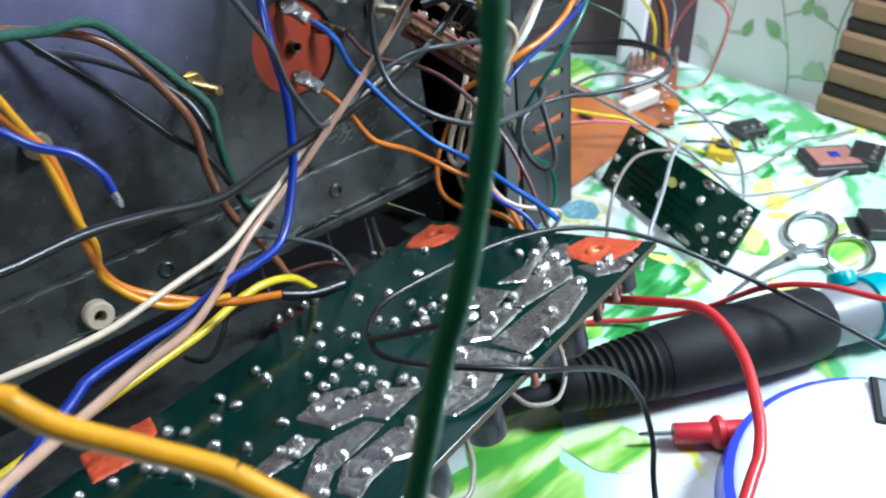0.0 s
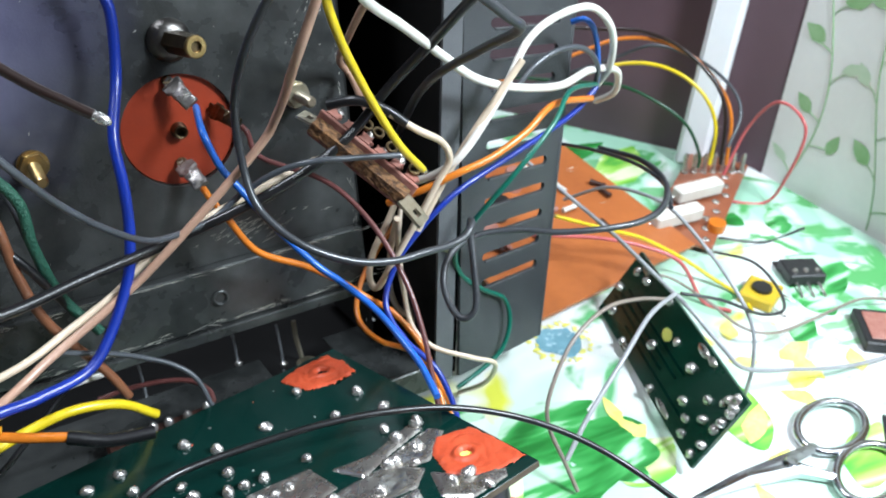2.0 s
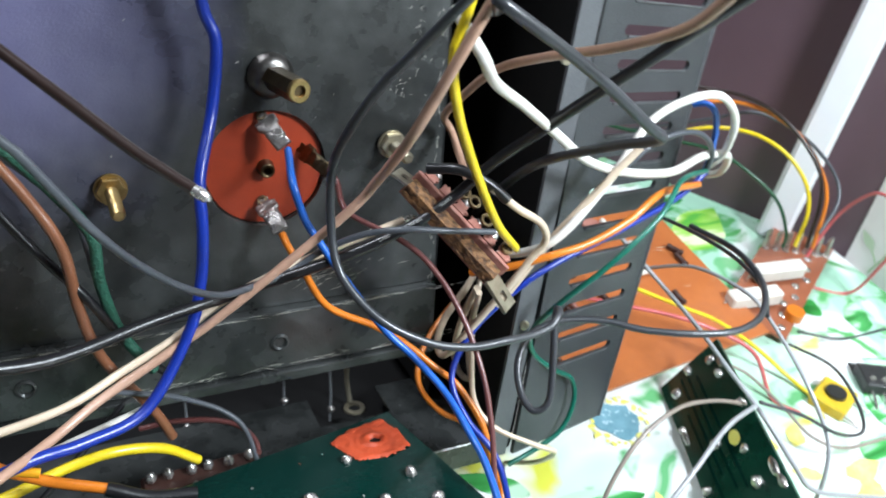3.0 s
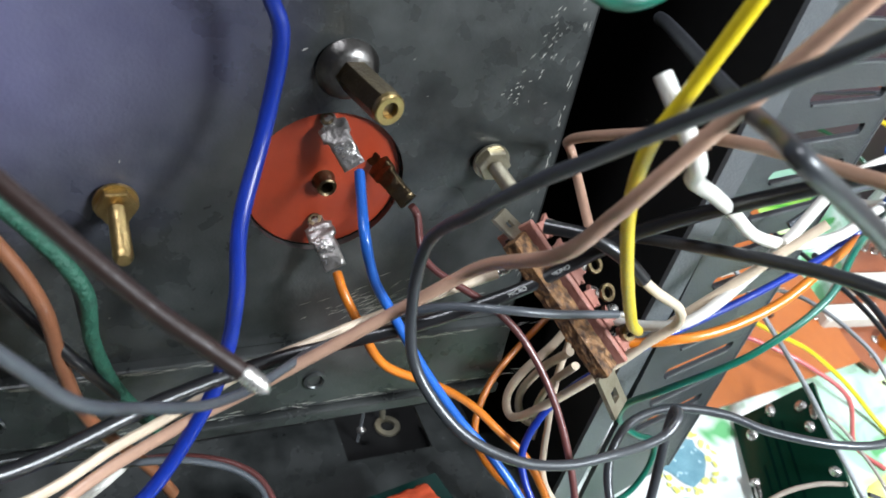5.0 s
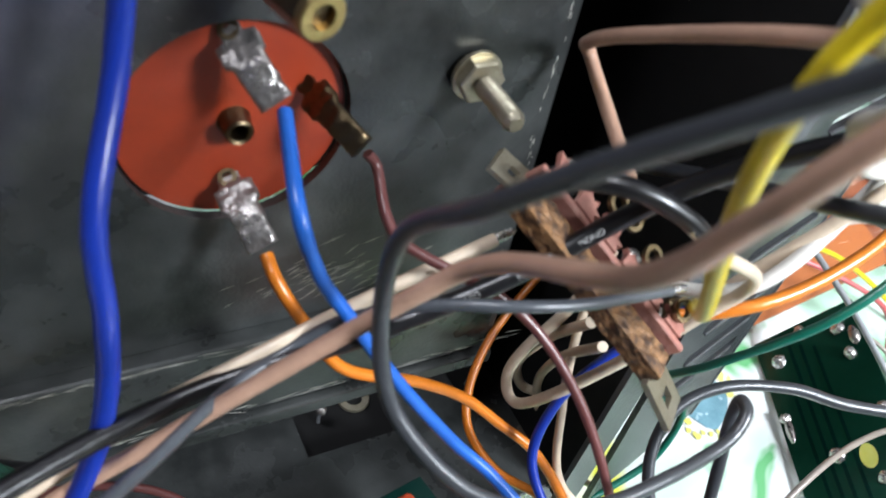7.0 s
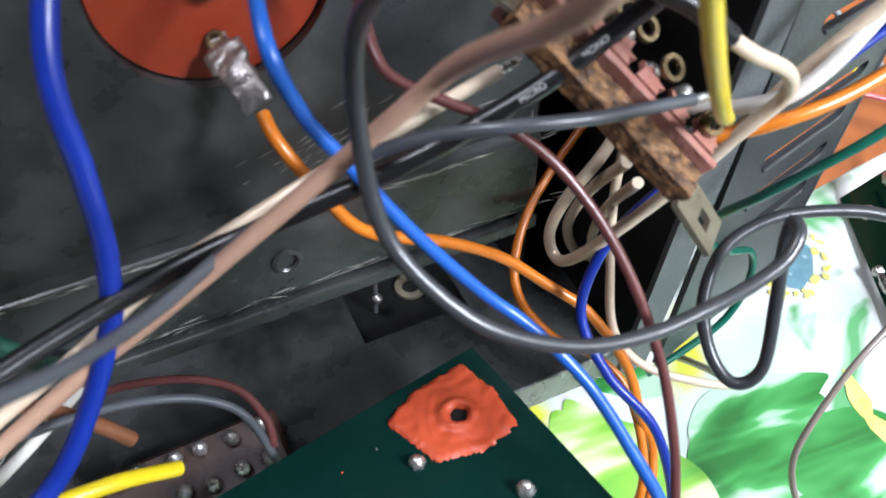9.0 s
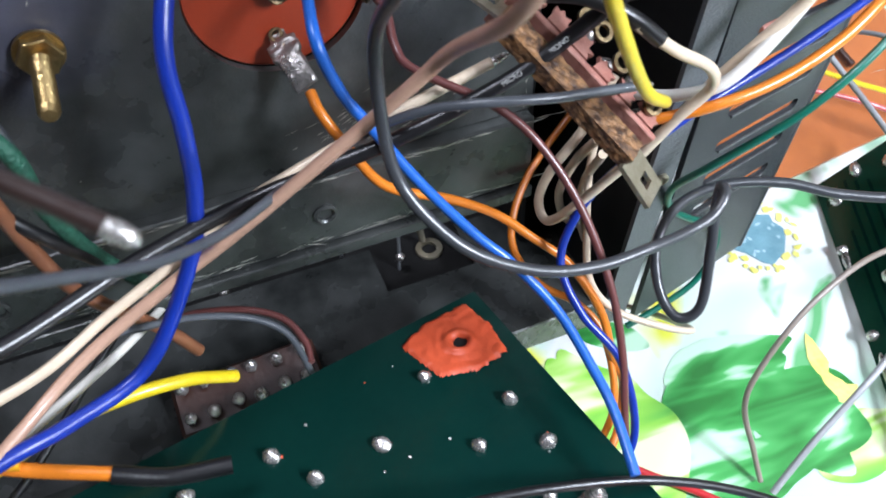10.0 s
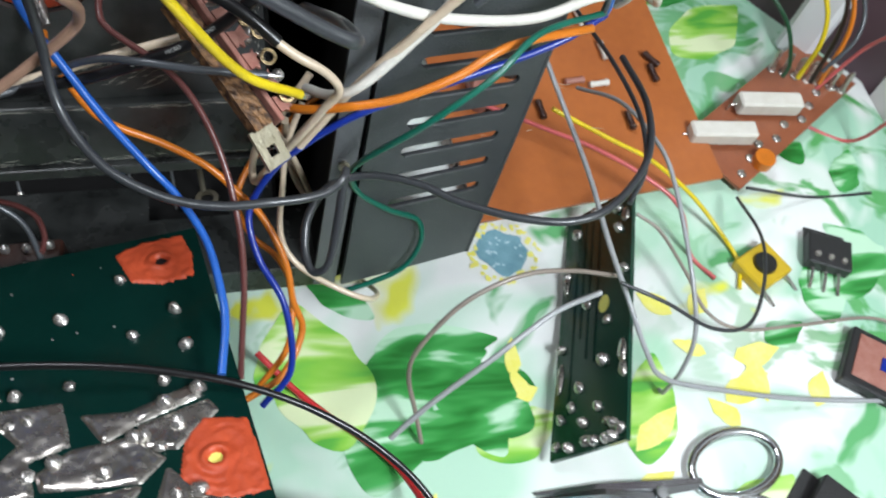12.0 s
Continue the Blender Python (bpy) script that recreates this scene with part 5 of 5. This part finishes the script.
for x0, x1 in ((-66, -44), (-102, -84)):
    part("wire_link", tube(spline([v3((x0, -77, -2)), v3((x0 + 3, -80, -7)), v3(((x0 + x1) / 2, -82, -10)), v3((x1 - 3, -80, -7)), v3((x1, -77, -2))]), 0.6, 8), GREYBROWN, pcb, "looped insulated link", smooth=60)
for k, x in enumerate((-70, -92, -30)):
    part("capacitor", lathe([(0, -1.7), (5.0, -1.7), (5.2, -2.2), (5.2, -13), (4.8, -13.6), (0, -13.6)], 24, None, Matrix.Translation(v3((x, -70, 0)))), BLACK_PLASTIC, pcb, "black electrolytic can under the board", smooth=40)
for x, y in ((-140, -70), (-140, 0), (-60, -20), (2, -20), (-100, -20)):
    part("support", lathe([(0, -1.6), (5, -1.6), (5, -30 - 0.2 * y), (0, -30 - 0.2 * y)], 16, None, Matrix.Translation(v3((x, y, 0)))), BLACK_PLASTIC, pcb)

# ---- small circuit board leaning on the cloth ----
e1 = Vector((-0.341, -0.939, 0.045)).normalized()
e2 = Vector((13.4, -5.4, 25.6))
e2 = (e2 - e1 * e2.dot(e1)).normalized()
P2 = frame_of((297.6, 211, 1), e1, e2, e1.cross(e2))
pcb2 = thing("small_circuit_board", "small green circuit board propped on edge, solder side out", "circuit board", P2)
part("board", box(0, 88, 0, 29.5, -1.6, 0, 0.12), MASK_GREEN2, pcb2, "glossy green solder mask")
for x, y in [(23.3, 1.4), (36.8, 13), (58.1, 22.3), (49.4, -2.2), (64.4, 11.7), (72, 20.3), (69.9, 8.6), (75.8, 15), (77.3, 24.8), (80.6, 30.2), (83, 27.3), (83.2, 24.7), (82.1, 20.2), (81.4, 16.3), (79, 28), (72.8, 4.1), (82, 9.1), (80.5, 2.8), (45.1, 23), (8, 6), (6, 26), (14, 27), (30, 30), (3, 15)]:
    joint(min(86, x * 1.045), min(28, max(2, y * 0.9)), pcb2, 1.1)
part("slot_hole", lathe([(0, 0.06), (2.0, 0.06)], 20, None, Matrix.Translation(v3((41, 19, 0))) @ Matrix.Diagonal((1.6, 1.1, 1, 1))), YELLOW_INK, pcb2, "slotted hole showing the cloth")
for k, (x0, x1, y) in enumerate(((4, 50, 9), (6, 58, 12), (8, 60, 15.5), (20, 75, 6))):
    part("trace", box(x0, x1, y, y + 0.9, 0.02, 0.12), MASK_GREEN, pcb2)
for k, (x, y, sx, sy) in enumerate(((60, 27, 7, 2.5), (66, 27.5, 5, 2), (10, 27, 5, 2), (28, 2, 6, 1.8), (62, 2.2, 9, 2))):
    bm = solder_blob(1, 1.2, k + 40.0)
    bmesh.ops.transform(bm, matrix=Matrix.Translation(v3((x, y, 0))) @ Matrix.Diagonal((sx * 0.5, sy * 0.6, 0.8, 1)), verts=bm.verts)
    part("solder_run", bm, TINNED, pcb2, smooth=60)
for k in range(5):
    part("capacitor", lathe([(0, -1.6), (3, -1.6), (3.2, -2), (3.2, -9), (0, -9.4)], 18, None, Matrix.Translation(v3((12 + 15 * k, 14 + 4 * (k % 2), 0)))), (YELLOW_BODY, BLACK_PLASTIC, CERAMIC)[k % 3], pcb2, smooth=40)

# ---- amber paxolin board with connector ----
PB = frame_of((268, 218, 6), (0.97, 0.1, 0.0), (-0.1, 0.95, 0.12), (0, -0.12, 1))
pb = thing("paxolin_board", "amber paxolin circuit board behind the slotted plate", "circuit board", PB)
part("board", box(-4, 92, -6, 82, -1.6, 0, 0.15), PAXOLIN, pb)
for k in range(14):
    x, y = rnd.uniform(4, 86), rnd.uniform(22, 78)
    part("resistor", lathe([(0, -4), (1.1, -3.8), (1.4, -3), (1.1, -2), (1.1, 2), (1.4, 3), (1.1, 3.8), (0, 4)], 12, None, Matrix.Translation(v3((x, y, 2.0))) @ pose(0, 0, 0, 90, 0, rnd.choice((0, 90, 30)))), rnd.choice((CERAMIC, BLOCK_BROWN, PHENOLIC)), pb, smooth=40)
for x, y in ((10, 40), (26, 52), (46, 66)):
    part("capacitor", lathe([(0, 0), (4.5, 0), (4.5, 9), (4.0, 9.6), (0, 9.6)], 22, None, Matrix.Translation(v3((x, y, 0)))), (COPPER, PHENOLIC, BLACK_PLASTIC)[int(x) % 3], pb, smooth=40)


def solder_pad(x, y, seed):
    """A low dome of solder on a board."""
    bm = solder_blob(1.7, 0.9, seed + 0.5)
    bmesh.ops.transform(bm, matrix=Matrix.Translation(v3((x, y, 0))), verts=bm.verts)
    return bm


CB = frame_of((366, 217, 4), (0.84, 0.54, 0.04), (-0.54, 0.84, 0.04), (0, -0.05, 1))
cb = thing("connector_board", "brown paxolin board with soldered wires and white resistors", "circuit board", CB)
part("board", box(0, 82, 0, 29, -1.6, 0, 0.15), CONNECTOR_BROWN, cb)
for x, y in ((37.3, 16.4), (10.5, 19.5)):
    bm = box(-13, 13, -3.5, 3.5, 1.2, 8, 0.8)
    bmesh.ops.transform(bm, matrix=pose(x * MM, y * MM, 0, 0, 0, -38), verts=bm.verts)
    part("resistor", bm, CERAMIC, cb, "white cement power resistor")
    for side in (-1, 1):
        part("lead", tube([pose(x * MM, y * MM, 0, 0, 0, -38) @ v3(q) for q in ((side * 12.5, 0, 4), (side * 15, 0, 3.6), (side * 15.6, 0, 0.2))], 0.4, 6), SOLDER, cb)
for k in range(7):
    x, y = 57.5 + 2.6 * k, 27 - 4.2 * k
    part("lug", tube([v3((x, y, 0)), v3((x + 0.4, y + 0.5, 4)), v3((x + 0.6, y + 1, 8)), v3((x + 0.2, y + 0.6, 10.5))], [1.5, 1.0, 1.3, 0.6], 8), SOLDER, cb, smooth=50)
    part("tinned_pad", solder_pad(x, y, k), TINNED, cb, smooth=60)
for k in range(9):
    part("tinned_pad", solder_pad(6 + 8.2 * k, 4 + (k * 7 % 5), k + 20), TINNED, cb, smooth=60)
part("coil", lathe([(0, 0), (4, 0), (4, 4), (0, 4)], 20, None, Matrix.Translation(v3((16, 2, 0.1)))), ORANGE, cb, smooth=40)

# ---- loose parts on the cloth ----


def transistor(at, turn, size, label, tilt=0.0):
    t = thing("transistor", label, "transistor", pose(at[0] * MM, at[1] * MM, 0, tilt, 0, turn), group="loose transistors on the cloth")
    w, d, hh = size
    part("body", box(-w / 2, w / 2, -d / 2, d / 2, 0.8, 0.8 + hh, 0.5), CHIP_MAT, t)
    part("tab", box(-w / 2 + 0.4, w / 2 - 0.4, d / 2 - 3, d / 2 + 5, 0.2, 0.8, 0.15), CHROME if w < 15 else CHIP_MAT, t)
    for k in (-1, 0, 1):
        part("leg", tube([v3((k * w * 0.3, -d / 2 + 0.3, 2.2)), v3((k * w * 0.3, -d / 2 - 3, 2.0)), v3((k * w * 0.32, -d / 2 - 8, 0.6))], 0.55, 6), SOLDER, t)
        part("dimple", lathe([(0, 0), (1.3, 0), (1.0, 0.9), (0, 1.2)], 12, None, Matrix.Translation(v3((k * w * 0.3, -d * 0.22, 0.75 + hh)))), SOLDER, t, smooth=50)
    return t


transistor((389, 187), -25, (16, 13, 5), "black plastic power transistor with three legs on the cloth")
transistor((350, 101), 40, (18, 14, 5), "black plastic power transistor lying near the scissors")
transistor((404, 132), 15, (20, 15, 5), "black plastic power transistor beside the small pink board")
trim = thing("trimmer", "yellow square trimmer with a dark centre on the cloth", "trimmer", pose(362 * MM, 185 * MM, 0, 0, 0, 25))
part("body", box(-8, 8, -7, 7, 0, 5, 0.7), YELLOW_BODY, trim)
part("knob", lathe([(0, 5), (4.2, 5), (4.0, 6.4), (0, 6.4)], 20), BLACK_PLASTIC, trim, smooth=40)
for x in (-6, 6):
    part("leg", tube([v3((x, -6.5, 2)), v3((x, -10, 1.5)), v3((x, -13, 0.5))], 0.5, 6), SOLDER, trim)
sb = thing("heatsink_plate", "small dark framed plate with a pinkish pad on the cloth", "plate", pose(389 * MM, 142 * MM, 0, 0, 0, -38))
part("frame", box(-13, 13, -11, 11, 0.2, 5, 0.6), CHIP_MAT, sb)
part("pad", box(-10.5, 10.5, -8.5, 8.5, 5.05, 5.6, 0.2), PHENOLIC, sb, "pinkish pad")
part("mark", box(-2, 3, -2, 3, 5.65, 6.0, 0.1), BLUE, sb, "small blue mark")

# ---- scissors ----
sc = thing("scissors", "bright steel scissors lying closed on the cloth", "scissors", pose(0, 0, 0))


def loop_part(cx, cy, rx, ry, turn, z):
    pts = []
    for k in range(33):
        a = 2 * math.pi * k / 32
        x, y = rx * math.cos(a), ry * math.sin(a)
        pts.append(v3((cx + x * math.cos(turn) - y * math.sin(turn), cy + x * math.sin(turn) + y * math.cos(turn), z)))
    return tube(pts, 1.5, 8, ends=False)


part("ring", loop_part(326, 120, 15, 9.5, 0.15, 2.4), CHROME, sc, smooth=60)
part("ring", loop_part(320, 100, 15, 9, 0.25, 2.4), CHROME, sc, smooth=60)
part("blade", tube([v3((313, 116, 2.4)), v3((300, 116.5, 2.2)), v3((280, 119, 1.6)), v3((262, 121, 1.0))], [1.8, 2.6, 2.2, 0.4], 6), CHROME, sc)
part("blade", tube([v3((308, 104, 2.2)), v3((300, 112, 2.6)), v3((282, 117, 2.8)), v3((263, 119, 2.0))], [1.8, 2.6, 2.2, 0.4], 6), CHROME, sc)
part("rivet", lathe([(0, 0), (2.2, 0), (1.8, 0.8), (0, 1.0)], 16, None, Matrix.Translation(v3((299, 114.5, 4.6)))), CHROME, sc, smooth=40)

# ---- black hand tool ----
ax = Vector((254 - 170, 85 - 124, 0)).normalized()
HT = frame_of((165, 126.5, 13.8), Vector((0, 0, 1)).cross(ax), Vector((0, 0, 1)), ax) @ Matrix.Diagonal((1.18, 1.18, 1.03, 1))
tool = thing("soldering_tool", "black soldering tool with ribbed cord end and teal button", "soldering tool", HT)
part("grip", lathe([(0, 36), (10.2, 36), (10.6, 38), (11.4, 60), (11.6, 84), (11.0, 96), (9.6, 99), (0, 99)], 40), RUBBER, tool, "soft black rubber grip", smooth=35)
prof = [(0, 0), (6.2, 0), (7.0, 1.5)]
for k in range(9):
    z = 8 + k * 2.9
    prof += [(7.3 + 0.27 * k, z), (7.9 + 0.27 * k, z + 0.5), (7.9 + 0.27 * k, z + 1.6), (7.2 + 0.27 * k, z + 2.1)]
prof += [(10.0, 35.8), (0, 35.8)]
part("cord_end", lathe(prof, 40), RUBBER, tool, "ribbed black cord end", smooth=35)
part("barrel", lathe([(0, 99.2), (8.4, 99.2), (9.0, 104), (9.0, 150), (0, 150)], 36), GREY_PLASTIC, tool, "grey plastic barrel", smooth=35)
part("button", lathe([(0, 0), (4.6, 0), (4.6, 3), (4.0, 4.2), (0, 4.6)], 24, None, frame_of((5.5, 6.5, 112), (1, -1, 0), (0, 0, 1), (0.7, 0.7, 0))), TEAL_PLASTIC, tool, "round teal button", smooth=40)
part("collar", lathe([(9.1, 117), (10.2, 117.4), (10.2, 126), (9.1, 126.4)], 36), TEAL_PLASTIC, tool, "teal collar", smooth=35)
part("cord", tube(spline([v3((0, 0, 1)), v3((0, -1, -14)), v3((4, -5, -40)), v3((20, -8, -80))]), 3.2, 12), RUBBER, tool, smooth=60)

# ---- test probe and blue-rimmed meter ----
pd = Vector((204 - 183, 73 - 92, 0)).normalized()
PR = frame_of((175, 100, 5.6), Vector((0, 0, 1)).cross(pd), (0, 0, 1), pd)
probe = thing("test_probe", "red plastic test probe with a bare steel tip", "probe", PR)
part("tip", lathe([(0, 0), (0.5, 0.8), (0.8, 3), (0.8, 12), (0, 12)], 12), CHROME, probe, smooth=40)
part("handle", lathe([(0, 11.5), (3.0, 11.5), (3.3, 12), (3.4, 23), (3.6, 23.2), (5.4, 25), (5.4, 26.5), (3.8, 28), (4.0, 40), (4.4, 80), (0, 82)], 24), RED_PLASTIC, probe, smooth=35)
meter = thing("meter", "white meter with translucent blue rim lying on the cloth", "meter", pose(196 * MM, 22 * MM, 0, 0, 0, 30))


def oval(rx, ry, prof, seg=56):
    bm = lathe(prof, seg)
    bmesh.ops.transform(bm, matrix=Matrix.Diagonal((rx, ry, 1, 1)), verts=bm.verts)
    return bm


part("rim", oval(0.5, 0.5, [(0, 0), (96, 0), (106, 4), (109, 12), (106, 19), (100, 20.5), (0, 20.5)]), BLUE_PLASTIC, meter, "glossy blue rim", smooth=40)
part("face", oval(0.5, 0.5, [(101, 20.4), (98, 22), (80, 23.6), (40, 24.6), (0, 25)]), SHELL, meter, "white domed face", smooth=40)
part("display", box(26, 46, -12, 12, 22.5, 25.2, 0.5), BLACK_PLASTIC, meter)
part("display_glass", box(28, 44, -10, 10, 25.25, 25.6, 0.1), GREY_PLASTIC, meter)

# ---- striped cushion by the wall ----
cu = thing("striped_bolster", "brown bolster with dark stripes against the wall", "bolster", pose(0, 0, 0))
for k in range(9):
    z0 = 18 * k
    bm = box(436, 447.6, 40, 176 - 2.0 * k, z0 + 0.3, z0 + 11.5, 2.5, seg=2)
    part("band", bm, BROWN_STRIPE, cu)
    part("stripe", box(437, 447.6, 41, 175 - 2.0 * k, z0 + 11.2, z0 + 18.3, 2.0, seg=2), DARK_STRIPE, cu)

# ---- print on the black cable ----


def print_on(cable_points, place, word, radius, size, facing):
    """A printed word along a cable nearest to a place, on the side that faces a direction."""
    path = spline([v3(p) for p in cable_points], 10)
    k = min(range(len(path) - 1), key=lambda j: (path[j] - v3(place)).length)
    d = (path[k + 1] - path[k]).normalized()
    up = (Vector(facing) - d * Vector(facing).dot(d)).normalized()
    curve = bpy.data.curves.new("print", "FONT")
    curve.body, curve.size, curve.align_x, curve.align_y = word, size * MM, "CENTER", "CENTER"
    curve.extrude = 0.01 * MM
    tmp = new("print", curve)
    me = bpy.data.meshes.new_from_object(tmp.evaluated_get(bpy.context.evaluated_depsgraph_get()))
    bpy.data.objects.remove(tmp)
    me.materials.clear()
    me.materials.append(WHITE_INK)
    side = up.cross(d)
    m = Matrix.Identity(4)
    for r in range(3):
        m[r][0], m[r][1], m[r][2], m[r][3] = d[r], side[r], up[r], (path[k] + up * (radius + 0.07) * MM)[r]
    me.transform(m)
    return me



cable = next(o for o in bpy.data.objects if o.get("label", "").startswith("black sleeved cable"))
for place, word in (((168.2, 198, 102.6), "CABO"), ((176.7, 197.6, 106.4), "MICRO"), ((184, 197.5, 111.4), "MONO")):
    ob = new("print", print_on(wire_points[cable.name], place, word, 1.35, 1.15, (-0.25, -0.62, 0.74)))
    ob.parent = cable
